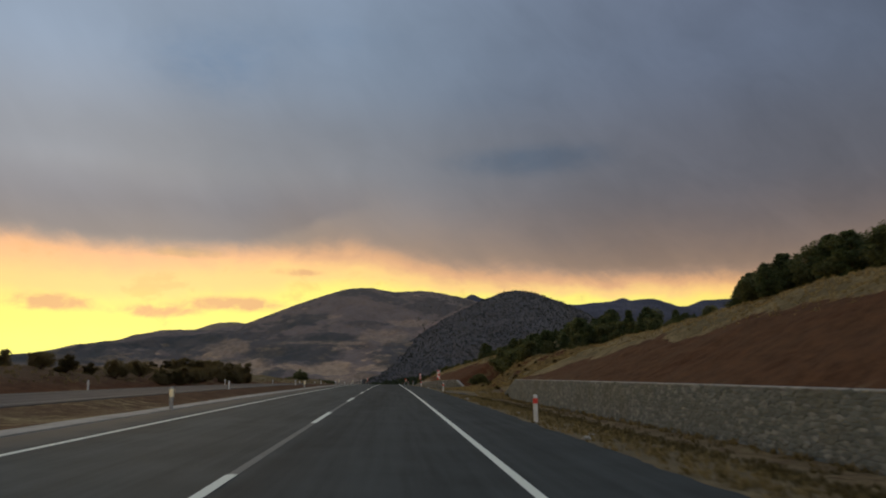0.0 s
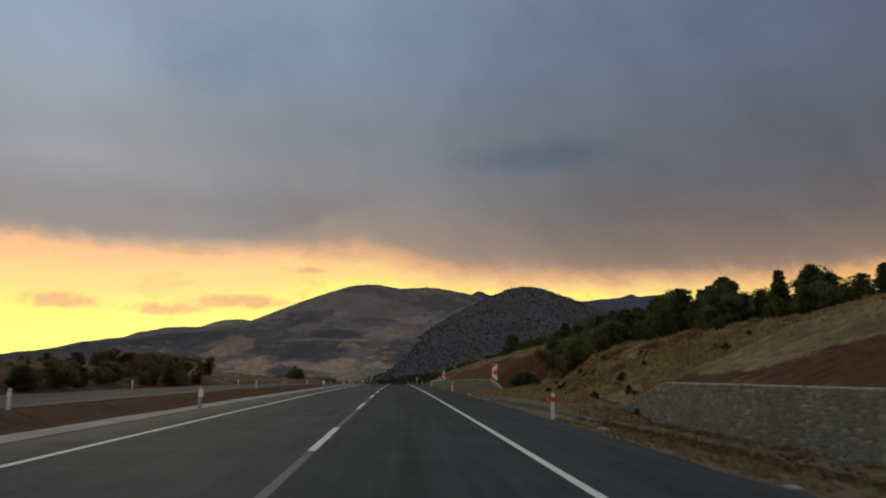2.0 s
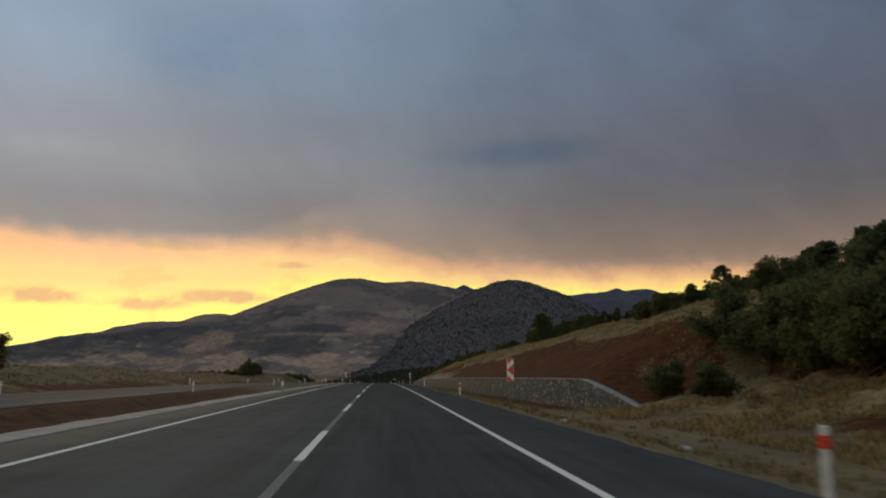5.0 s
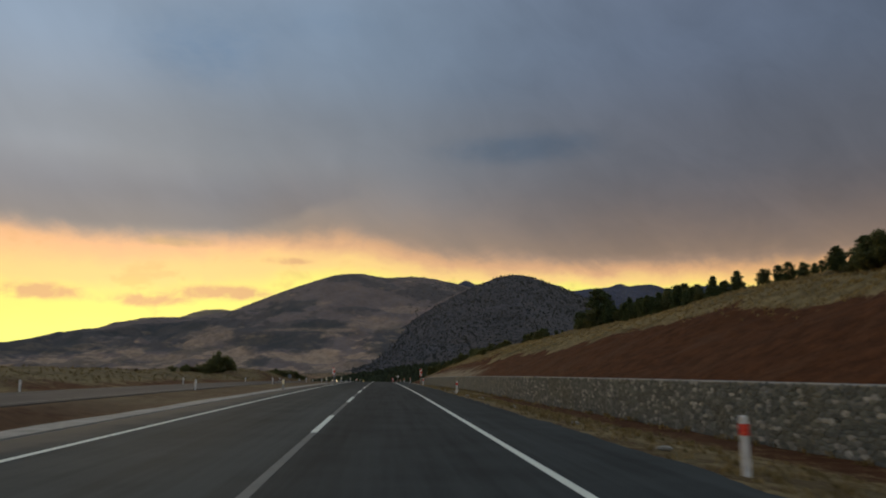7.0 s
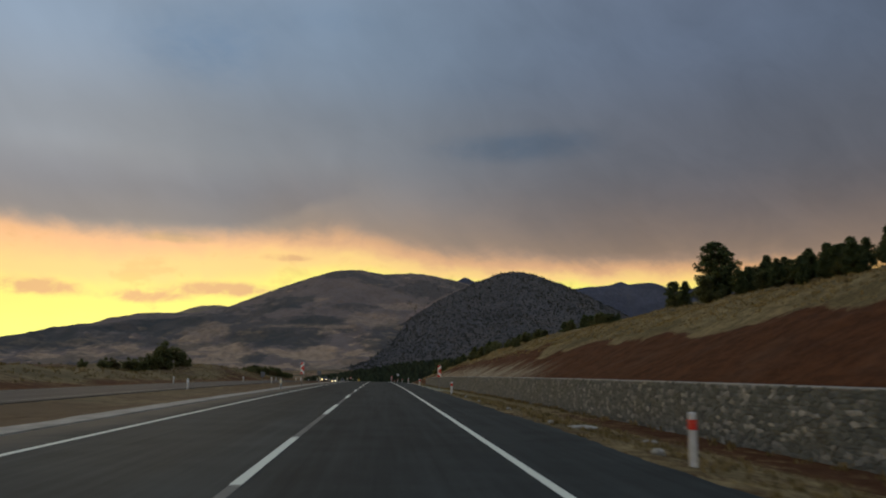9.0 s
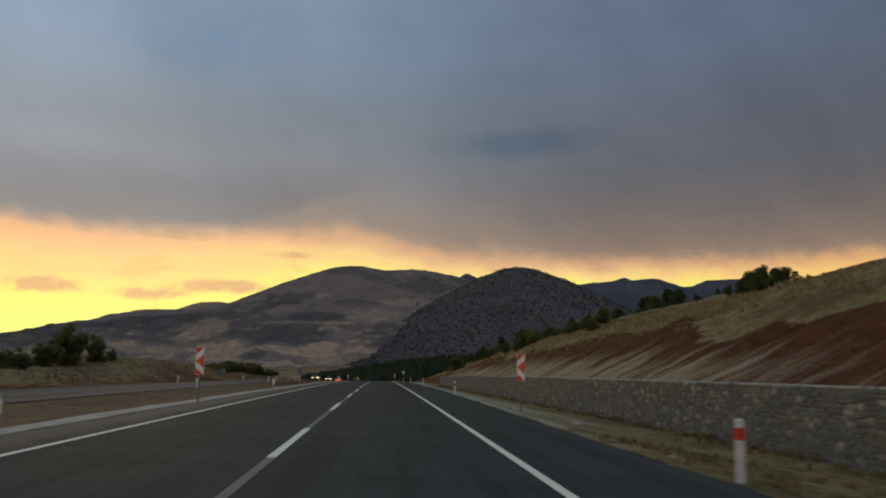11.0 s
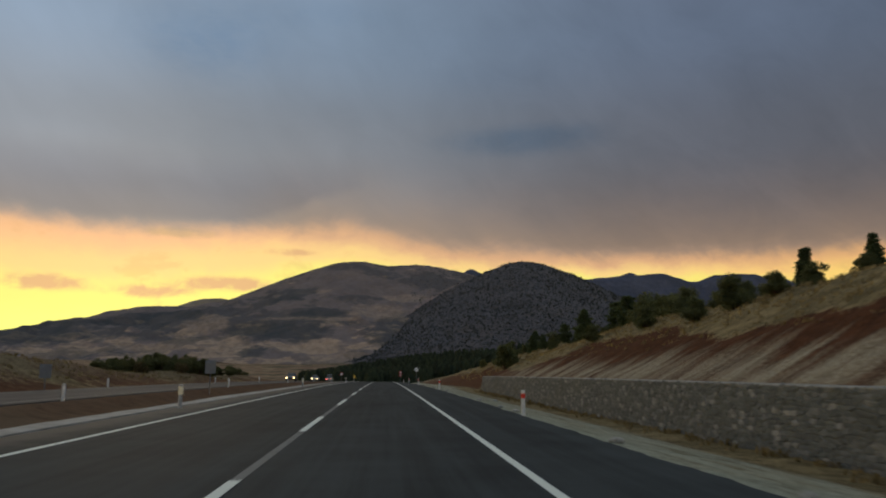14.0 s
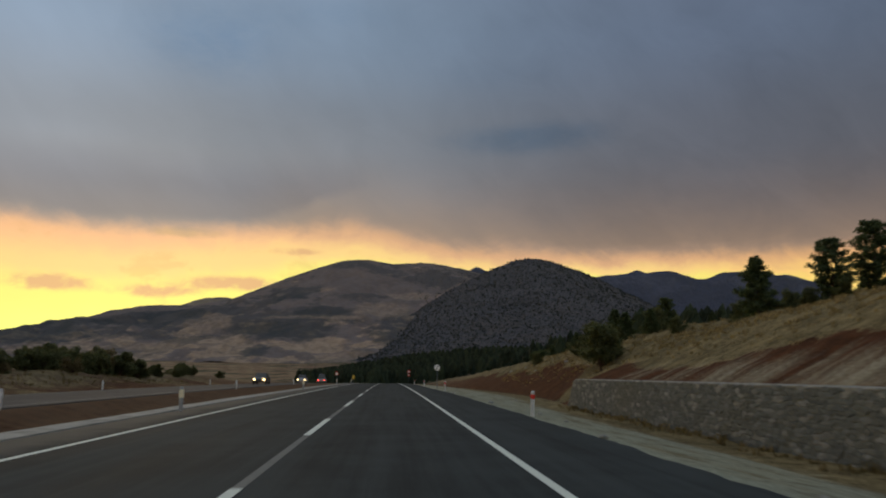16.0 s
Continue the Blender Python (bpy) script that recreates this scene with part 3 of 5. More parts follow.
def grid_mesh(name, X, Y, Z, mat, soft=True):
    """A sheet from three arrays of the same shape."""
    r, c = X.shape
    i = np.arange(r * c).reshape(r, c)
    q = np.stack([i[:-1, :-1], i[:-1, 1:], i[1:, 1:], i[1:, :-1]], -1).reshape(-1, 4)
    return mesh_of(name, np.stack([X, Y, Z], -1).reshape(-1, 3).tolist(), q.tolist(), mat, soft)


def give(me, name, values):
    a = me.attributes.new(name, "FLOAT", "POINT")
    a.data.foreach_set("value", np.asarray(values, dtype=np.float32).ravel())


def part(name, bm, mat, parent=None, label=""):
    """Links a bmesh (or a mesh) as one mesh object, under its thing."""
    if isinstance(bm, bmesh.types.BMesh):
        me = bpy.data.meshes.new(name)
        bm.to_mesh(me)
        bm.free()
        me.materials.append(mat)
    else:
        me = bm
    ob = new(name, me)
    ob.parent = parent
    return tagged(ob, label)


def box(bm, x0, x1, y0, y1, z0, z1, bevel=0.0):
    m = Matrix.Translation(((x0 + x1) / 2, (y0 + y1) / 2, (z0 + z1) / 2)) @ Matrix.Diagonal((x1 - x0, y1 - y0, z1 - z0, 1))
    made = bmesh.ops.create_cube(bm, size=1, matrix=m)["verts"]
    if bevel:
        edges = list({e for v in made for e in v.link_edges})
        bmesh.ops.bevel(bm, geom=edges, offset=bevel, segments=2, affect="EDGES", profile=0.5)
    return bm


def rod(bm, x, y, z0, z1, r0, r1=None, seg=10):
    bmesh.ops.create_cone(bm, cap_ends=True, segments=seg, radius1=r0, radius2=r1 if r1 is not None else r0, depth=z1 - z0,
                          matrix=Matrix.Translation((x, y, (z0 + z1) / 2)))
    return bm


def slab(bm, points, y0, y1, bevel=0.0):
    """A plate with the outline points (x, z), from y0 to y1."""
    a = [bm.verts.new((x, y0, z)) for x, z in points]
    b = [bm.verts.new((x, y1, z)) for x, z in points]
    bm.faces.new(a)
    bm.faces.new(b[::-1])
    for i in range(len(a)):
        j = (i + 1) % len(a)
        bm.faces.new((a[j], a[i], b[i], b[j]))
    bmesh.ops.recalc_face_normals(bm, faces=bm.faces)
    return bm


def empty(name, m, label, category, group=""):
    ob = new(name)
    ob.matrix_basis = m
    return tagged(ob, label, category, group)


# ---- ground ----
ROAD_L, ROAD_R = -5.2, 5.66            # edges of the asphalt
WALL_TOP, WALL_FOOT = 1.02, -1.0       # the stone walls, over and under the road's level
WALLS = [(-30.0, 88.0), (143.5, 376.8)]
OPP_L, OPP_R = -18.6, -11.3            # the other carriageway


def wall_x(s):
    """The walls' face: they come a little nearer to the road on the way."""
    return np.interp(s, (-60, 90, 143, 155, 175, 200, 270, 300, 400, 460), (13.9, 13.9, 15.0, 14.2, 13.7, 13.35, 12.5, 12.4, 12.4, 11.0))


def wall_height(s, s0, s1):
    """The wall's top over the road: it slopes down to the ground over its last metres."""
    if s0 < 0:
        return WALL_TOP - 1.7 * np.clip((np.asarray(s) - s1 + 9.0) / 9.0, 0, 1)
    return WALL_TOP - 1.75 * (1 - np.clip((np.asarray(s) - s0) / 11.5, 0, 1)) ** 1.15 - 1.5 * smooth(s, s1 - 2.2, s1 - 0.1)


def crest_x(s):
    return np.interp(s, (-60, 60, 90, 110, 125, 150, 160, 230, 270, 300, 340, 370, 400, 520), (25, 25, 24, 22, 22, 24.7, 25.5, 25, 23, 21, 20.5, 19.5, 18.5, 17.5))


def mound_z(s):
    """Crest of the first slope and of the mound in which it ends."""
    return np.interp(s, (-60, 42, 59, 71, 87, 98, 109, 119, 126, 140), (6.2, 6.3, 5.85, 5.45, 4.7, 4.2, 3.95, 4.05, 3.7, 3.4))


def crest_z(s):
    """Crest of the long slope over the second wall, and of the bank beyond its end."""
    return np.interp(s, (130, 154, 163, 172, 180, 187, 197, 212, 222, 231, 249, 268, 281, 297, 313, 325, 332, 347, 361, 368, 376, 386, 420, 470, 540),
                     (6.1, 6.25, 6.6, 6.4, 6.0, 6.25, 6.7, 6.4, 6.25, 5.95, 6.0, 5.95, 5.4, 5.4, 5.5, 5.2, 4.95, 5.05, 4.25, 4.0, 3.5, 3.6, 2.9, 1.8, 0.8))


def cut_on(x, s):
    """1 where the second slope stands; its end face turns away from the road."""
    f0 = np.interp(x, (9, 13, 15, 18.5, 22, 26), (139, 142, 143, 147, 144, 141))
    return smooth(s - f0, 0, 13)


def mound_on(x, s):
    """1 on the first slope and the mound, 0 in the gully behind it."""
    end = np.interp(x, (9, 14, 18, 22, 30), (104, 115, 124, 132, 140))
    return 1 - smooth(s - end, -12, 6)


def walled(s):
    """1 where a wall holds the slope, falling to 0 at its ends."""
    s = np.asarray(s, dtype=float)
    return np.maximum(1 - smooth(s, 79, 90), smooth(s, 142, 156) * (1 - smooth(s, 373, 379)))


def right_side(x, s):
    """Height over the road of the ground to the right of it."""
    x, s = np.broadcast_arrays(np.asarray(x, dtype=float), np.asarray(s, dtype=float))
    w, wx, cx = walled(s), wall_x(s), crest_x(s)
    v = np.clip((x - ROAD_R) / (wx - ROAD_R), 0, 1)
    low = np.interp(s, (-60, 200, 260, 340, 372, 384), (0, 0, 0.12, 0.12, 0.3, 0.62))            # the ditch is shallower farther on
    verge = np.interp(v, (0, 0.09, 0.3, 0.72, 1), (-0.04, -0.09, -0.36, -0.95, -1.0)) + low * smooth(v, 0.1, 0.7)
    rise = np.interp(s, (-60, 50, 66, 95, 113, 150, 250, 285, 312, 322, 345, 358, 375, 420), (0.23, 0.21, 0.13, 0.14, 0.2, 0.25, 0.26, 0.29, 0.27, 0.16, 0.16, 0.19, 0.22, 0.2))
    over = np.maximum(x - cx, 0)
    back = rise * 40 * (1 - np.exp(-over / 40)) * 1.12
    # a cut slope over the wall's top
    cz = np.where(s < 110, mound_z(s), crest_z(s))
    u = np.clip((x - wx - 0.3) / (cx - wx - 0.3), 0, 1)
    foot = WALL_FOOT + low + w * (WALL_TOP - 0.08 - WALL_FOOT - low)
    cut = np.where(x < wx + 0.15, verge, foot + (cz - foot) * (u + 0.035 * np.sin(u * np.pi)) + back)
    # the mound without a wall: a ditch by the road, then a bank
    mz = mound_z(s)
    k = np.clip((x - 17.2) / (cx - 17.2), 0, 1)
    bank = np.interp(x, (ROAD_R, 6.5, 8.2, 9.0, 9.9, 14.5, 17.2), (-0.04, -0.1, -0.5, -0.8, -0.5, -0.1, 1.6))
    mound = bank + np.where(x > 17.2, (mz - 1.6) * (k + 0.06 * np.sin(k * np.pi)) + back, 0)
    gully = np.interp(x, (ROAD_R, 6.5, 9.0, 12.0, 15.0, 18.0, 24.0, 30.0, 60.0), (-0.04, -0.1, -0.6, -0.55, -0.3, 0.0, 1.4, 3.2, 9.0))
    near = mound + (cut - mound) * (1 - smooth(s, 79, 92))
    far = gully + (mound - gully) * mound_on(x, s) + (cut - gully) * cut_on(x, s)
    z = np.where(s < 98, near, far)
    rough = fractal(x * 0.30, s * 0.30, 4, 3) * 0.9 * smooth(x, 16, 21) + fractal(x * 1.3, s * 1.3, 3, 5) * 0.24 * smooth(x, 7, 16)
    lumps = fractal(x * 0.75, s * 0.75, 3, 15) * 1.1 * (1 - w) * smooth(x, 14, 17)
    ruts = -np.abs(fractal(x * 0.08, s * 0.55, 3, 9)) * (0.35 + 0.35 * smooth(s, 230, 260)) * smooth(x - wx, 0.6, 2.0) * (1 - smooth(x - wx, 4.0, 6.0)) * w
    return z + rough + ruts + lumps


def left_side(x, s):
    """Height over the road of the ground to the left of it."""
    ditch = np.interp(s, (-60, 20, 60, 90, 165, 178, 262, 300, 330, 400), (0.15, 0.15, 0.45, 0.6, 0.6, 0.12, 0.12, 0.35, 0.5, 0.4))
    d = -x
    median = -ditch * np.sin(np.clip((d - 6.4) / (10.5 - 6.4), 0, 1) * np.pi) - 0.03
    bank_h = np.interp(s, (-60, 20, 76, 114, 158, 198, 214, 262, 290, 306, 321, 332, 359, 375, 391, 405, 417, 440, 480), (1.5, 1.5, 1.4, 1.9, 1.3, 1.6, 1.2, 1.3, 1.0, 0.6, 2.2, 2.6, 2.1, 1.3, 0.6, 1.4, 0.8, 1.2, 0.5))
    v = np.clip((d - 19.6) / 9.0, 0, 1)
    bank = -0.15 + (bank_h + 0.15) * v * v * (3 - 2 * v) - 0.018 * np.maximum(d - 32, 0)
    z = np.where(d < 11.2, median, np.where(d < 18.8, -0.12, bank))
    return z + fractal(x * 0.3, s * 0.3, 4, 21) * 1.0 * smooth(d, 20, 27) + fractal(x * 1.2, s * 1.2, 3, 23) * 0.12 * smooth(d, 6.3, 7.5) * (1 - smooth(d, 10.4, 11.2))


def ground_z(x, y):
    x, y = np.asarray(x, dtype=float), np.asarray(y, dtype=float)
    near = road_z(y) + np.where(x > ROAD_R, right_side(x, y), np.where(x < ROAD_L, left_side(x, y), -0.14))
    hill = smooth(x, 60, 260) * 22 * (1 - smooth(y, 420, 700)) + 25 * smooth(x, -120, 100) * smooth(y, 620, 1000) * (1 - smooth(y, 1300, 2000)) + 6 * smooth(x, 25, 110) * smooth(y, 400, 640) * (1 - smooth(y, 640, 1000))
    plain_z = -5 + 52 * smooth(y, 900, 3400) + fractal(x * 0.004, y * 0.004, 4, 31) * 8
    far = smooth(y, 560, 1000)
    aside = smooth(np.abs(x), 60, 200) * (1 - far)
    return near * (1 - far) * (1 - aside) + aside * (road_z(y) + np.where(x > 0, 14.0, 0.0) + fractal(x * 0.02, y * 0.02, 4, 33) * 5) + far * plain_z + hill


def columns():
    parts = [np.linspace(-350, -62, 26), np.linspace(-60, -20, 34), np.linspace(-19.4, -5.3, 36), np.array([-5.1, 0.0, 5.6]),
             np.linspace(5.7, 12.7, 22), np.array([13.04, 13.12, 13.32]), np.linspace(13.6, 36, 62), np.linspace(37, 60, 18), np.linspace(64, 350, 26)]
    return np.concatenate(parts)


def rows_y():
    ys = [-1600, -1200, -900, -700, -550] + list(np.arange(-450, -60, 10.0)) + list(np.arange(-60, 440, 1.0))
    d = 1.0
    while ys[-1] < 4960:
        d *= 1.045
        ys.append(ys[-1] + d)
    return np.array(ys)


gx, gy = columns(), rows_y()
GX = gx[None, :] * np.ones((len(gy), 1))
GY = np.broadcast_to(gy[:, None], GX.shape)
# the columns between the road and the slope bend with the wall's face
WX = wall_x(GY)
GX = np.where((GX > ROAD_R) & (GX <= 13), ROAD_R + (GX - ROAD_R) * (WX - ROAD_R) / (13 - ROAD_R), np.where((GX > 13) & (GX < 36), 36 - (36 - GX) * (36 - WX) / 23, GX))
GX = GX * np.where(GY < 440, 1.0, 1 + (GY - 440) / 440)
GZ = ground_z(GX, GY)
ground_me = grid_mesh("ground", GX, GY, GZ, EARTH)
w_r = walled(GY)
patchy = fractal(GX * 0.16, GY * 0.16, 4, 41)
# dry grass on the crest, the verge, the banks; bare red soil on the cut and in the median
DOWN = GX - WX
turf = np.interp(GY, (-60, 40, 52, 64, 76, 90, 150, 185, 215, 232, 258, 285, 299, 320, 340, 347, 352, 360, 380, 385, 400, 430, 470), (7.8, 7.4, 6.2, 4.2, 2.2, 1.2, 8.0, 8.4, 7.9, 6.2, 5.4, 7.0, 5.8, 5.2, 5.2, 4.3, 2.7, 2.2, 1.8, 4.0, 4.6, 4.0, 3.0))   # how far over the wall the turf begins
w_m = np.where(GY < 110, w_r, cut_on(GX, GY))
bare = 0.95 - 0.85 * smooth(patchy, 0.03, 0.16)
g_right = np.where(DOWN < 0.1, 0.80 - 0.22 * smooth(GY, 130, 160) * (1 - smooth(GY, 215, 235)) - (0.30 - 0.25 * smooth(GY, 220, 250)) * smooth(DOWN, -4.2, -1.0), smooth(DOWN - turf + patchy * 6, -0.8, 0.8) * w_m + (1 - w_m) * bare)
g_left = np.where(GX > -11.5, np.interp(GY, (-60, 30, 60, 172, 180, 258, 290, 330), (0.5, 0.45, 0.12, 0.05, 0.36, 0.4, 0.25, 0.12)) + patchy * 0.6, 0.26 + 0.60 * smooth(-GX, 21.0, 25) * smooth(GY, 120, 180) * (1 - 0.75 * smooth(GY, 270, 310)) + patchy)
g_right = g_right - 0.9 * smooth(GX, 25.0, 26.5) * (1 - smooth(GX, 32, 36)) * (GY > 84) * (GY < 140)        # bare red soil behind the mound
give(ground_me, "grass", np.where(GX > 0, g_right, g_left))
marl_on = np.interp(GY, (236, 248, 258, 300, 335, 350, 362, 370), (0, 0.6, 0.95, 0.95, 0.9, 0.85, 0.7, 0.2))
reach = np.interp(GY, (240, 265, 300, 330), (3.4, 5.4, 4.8, 3.8))
give(ground_me, "pale", np.where(DOWN > 0.1, marl_on * 0.95 * (1 - smooth((DOWN - 0.5) / reach, 0.1, 1.0)) * w_r - 0.25 - 0.8 * (1 - np.minimum(1, marl_on * 3)) + (GY < 80) * (0.75 * np.exp(-((DOWN - 0.4) / 1.0) ** 2) + 0.3), -0.6))
on_verge = (GX > 5.6) & (DOWN <= 0.1)
first_cut = (DOWN > 0.1) * (GX < 30) * (1 - smooth(GY, 85, 110))
give(ground_me, "chalk", np.where(on_verge, 0.12 + 0.34 * np.exp(-((GX - 6.0) / 0.35) ** 2) + 0.2 * np.exp(-((DOWN + 1.6) / 1.0) ** 2) + 0.95 * smooth(GY, 228, 264) * (1 - smooth(GX, 9.0, 11.5)) - 0.35 + 0.15 * (GY < 120) * np.exp(-((GX - 6.5) / 0.4) ** 2), -1.0))
give(ground_me, "dull", smooth(-GX, 21, 26) * 0.45 + ((GX < -6) & (GX > -11.5)) * (0.25 + 0.4 * smooth(GY, 165, 180) * (1 - smooth(GY, 300, 325))) + on_verge * (0.6 - 0.55 * smooth(GY, 130, 160)) + first_cut * 0.16)
give(ground_me, "far", smooth(GY, 420, 620) * np.ones_like(GX))
ground = tagged(new("ground", ground_me), "red earth and dry grass on both sides of the road", "ground", kind="structure")


# ---- the road ----
def ribbon(name, x0, x1, s0, s1, lift, mat, step=4.0, depth=0.0):
    """A strip along the road, with its thickness turned down at the edges."""
    n = max(2, int((s1 - s0) / step) + 1)
    ss = np.linspace(s0, s1, n)
    z = road_z(ss) + lift
    cols = [(x0, -depth), (x0, 0), (x1, 0), (x1, -depth)] if depth else [(x0, 0), (x1, 0)]
    X = np.array([[c[0] for c in cols]] * n)
    Z = z[:, None] + np.array([[c[1] for c in cols]])
    return grid_mesh(name, X, np.repeat(ss[:, None], len(cols), 1), Z, mat, soft=False)


def worn_road():
    """The carriageway, with a ragged outer edge."""
    ss = np.concatenate([np.arange(-400, -60, 4.0), np.arange(-60, 430, 0.4), np.arange(430, 761, 5.0)])
    edge = ROAD_R + fractal(ss * 0.5, ss * 0 + 1.7, 4, 55) * 0.34 + fractal(ss * 2.2, ss * 0 + 4.1, 3, 56) * 0.14
    edge = np.where(ss < 400, edge + np.interp(ss, (30, 75, 100, 130, 240, 290, 380, 400), (0.15, 0.3, 0.3, 0, 0, 0.25, 0.25, 0)), ROAD_R)
    X = np.stack([ss * 0 + ROAD_L, ss * 0 + ROAD_L, ss * 0 + ROAD_R - 0.6, edge - 0.05, edge], 1)
    Z = road_z(ss)[:, None] + np.array([[-0.16, 0, 0, -0.008, -0.16]])
    return grid_mesh("road", X, np.repeat(ss[:, None], 5, 1), Z, ASPHALT, soft=False)


road = tagged(new("road", worn_road()), "dark asphalt carriageway with two lanes and a shoulder", "road", kind="structure")
opposite = tagged(new("road", ribbon("road", OPP_L, OPP_R, -400, 760, -0.02, OLD_ASPHALT, depth=0.16)), "greyer asphalt carriageway beyond the median", "road", kind="structure")


def marking(x, width, s0, s1, mat=LINE, label="white painted edge line on asphalt", lift=0.006):
    return tagged(new("road_marking", ribbon("road_marking", x - width / 2, x + width / 2, s0, s1, lift, mat)), label, "road marking", kind="structure")


marking(3.5, 0.13, -400, 740)
marking(-3.74, 0.14, -400, 740)
marking(OPP_R - 0.75, 0.15, -400, 700, FADED, "worn edge line on the other carriageway", lift=-0.014)
marking(OPP_L + 0.75, 0.15, -400, 700, FADED, "worn edge line on the other carriageway", lift=-0.014)
marking(0.0, 0.13, -400, 740, FADED, "worn grey lane line between newer dashes", 0.004)
# the dashes were painted by hand: start and end of each
DASHES = [(-26, -20), (-10.5, -4.5), (4.6, 10.5), (21.2, 27.2), (37.9, 44.2), (54.4, 60.2), (70.5, 76.9), (84.7, 90.8), (98.5, 104.6), (114, 120), (129.2, 135.2), (144.8, 150.4), (159.9, 166.4), (177, 184.2),
          (192.9, 199.4), (207.8, 214.6), (222.5, 228.5), (236.5, 242.4), (250.8, 256.4), (263.7, 269.4), (276.4, 281.8), (289.9, 295.3), (303.0, 308.5), (316.7, 322.8), (330.4, 336.4), (344.0, 350.0), (358.5, 364.8)]
DASHES += [(-42.0 - 15 * i, -36.0 - 15 * i) for i in range(20)]
DASHES += [(373.0 + 15 * i, 379.0 + 15 * i) for i in range(24)]
for s0, s1 in DASHES:
    marking(0.0, 0.14, s0, s1, LINE, "white painted lane dash on asphalt", 0.009)


# ---- dark strip lying in the ditch ----
def ditch_strip():
    ss = np.arange(50, 113, 0.5)
    wob = fractal(ss * 0.4, ss * 0, 3, 57) * 0.5
    mid = np.interp(ss, (50, 70, 84, 113), (10.6, 10.2, 9.1, 9.0))
    half = np.interp(ss, (50, 58, 100, 113), (0.15, 0.8, 1.0, 0.3))
    X = mid[:, None] + half[:, None] * np.linspace(-1, 1, 9)[None, :] + wob[:, None]
    Y = np.repeat(ss[:, None], 9, 1)
    return grid_mesh("ditch_strip", X, Y, ground_z(X, Y) + 0.035 * np.array([-2, 0.8, 1, 1, 1, 1, 1, 0.8, -2])[None, :], DITCH_DARK)


tagged(new("ditch_strip", ditch_strip()), "dark strip of ground along the roadside ditch", "ditch", kind="structure")

# ---- concrete apron along the median ----
def apron():
    ss = np.arange(-400, 520, 0.5)
    wob = fractal(ss * 0.25, ss * 0 + 3.3, 4, 51) * 0.5
    ins, out = -5.32 + fractal(ss * 0.4, ss * 0, 3, 52) * 0.12, -6.5 + wob
    cols_x = np.stack([ins, ins - 0.03, (ins + out) / 2, out + 0.04, out], 1)
    lift = np.stack([ss * 0 - 0.12, 0.004 + ss * 0, 0.012 + ss * 0, -0.05 + ss * 0, ss * 0 - 0.3], 1)
    Z = road_z(ss)[:, None] + lift
    return grid_mesh("concrete_apron", cols_x, np.repeat(ss[:, None], 5, 1), Z, CONCRETE, soft=False)


tagged(new("concrete_apron", apron()), "pale rough concrete strip along the median edge", "kerb", kind="structure")


# ---- mountains ----
def mountain(name, knots, y_foot, y_ridge, y_back, base, mat, label, steps, seed, rough, power):
    kx, kz = np.array([k[0] for k in knots], float), np.array([k[1] for k in knots], float)
    xs = np.linspace(kx[0], kx[-1], steps[0])
    ridge = np.interp(xs, kx, kz)
    w = max(2, int(26 / (xs[1] - xs[0])))
    padded = np.concatenate([np.full(w, ridge[0]), ridge, np.full(w, ridge[-1])])
    ridge = np.convolve(padded, np.hanning(2 * w + 1) / np.hanning(2 * w + 1).sum(), "same")[w:-w]
    ridge = ridge + fractal(xs * 0.018, xs * 0, 5, seed) * 9
    us = np.concatenate([np.linspace(0, 1, steps[1]), 1 + np.linspace(0, 1, 8)[1:]])
    ys = np.where(us <= 1, y_foot + us * (y_ridge - y_foot), y_ridge + (us - 1) * (y_back - y_ridge))
    U, X = np.meshgrid(us, xs, indexing="ij")
    Y = np.repeat(ys[:, None], len(xs), 1)
    up = np.where(U <= 1, U ** power, 1 - (U - 1) * 0.5)
    fold = np.abs(fractal(X * 0.0042 + fractal(X * 0.002, Y * 0.002, 3, seed + 5) * 1.6, Y * 0.0016, 5, seed + 1)) * 2.0
    Z = base + (ridge[None, :] - base) * up
    rough = rough * np.clip((ridge[None, :] - base) / 350, 0.2, 1)
    Z = Z + (0.35 - fold) * rough * np.sin(np.clip(U, 0, 1) * np.pi) ** 0.8 + fractal(X * 0.012, Y * 0.012, 4, seed + 3) * rough * 0.4 * np.clip(1 - U, 0, 1) ** 0.3
    me = grid_mesh(name, X, Y, Z, mat)
    give(me, "low", np.clip(1 - U, 0, 1))
    return tagged(new(name, me), label, "mountain", kind="structure")


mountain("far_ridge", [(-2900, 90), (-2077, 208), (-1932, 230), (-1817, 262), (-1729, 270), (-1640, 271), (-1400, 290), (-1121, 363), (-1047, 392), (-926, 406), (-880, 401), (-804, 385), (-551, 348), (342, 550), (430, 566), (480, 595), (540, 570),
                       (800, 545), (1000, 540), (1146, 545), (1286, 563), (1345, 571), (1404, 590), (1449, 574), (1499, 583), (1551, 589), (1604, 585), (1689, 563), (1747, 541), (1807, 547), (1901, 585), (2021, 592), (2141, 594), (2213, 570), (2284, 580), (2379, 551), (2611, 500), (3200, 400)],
         4300, 4850, 4960, 40, FAR_RIDGE, "distant hazy blue-grey ridge behind the mountains", (420, 24), 61, 18, 1.0)
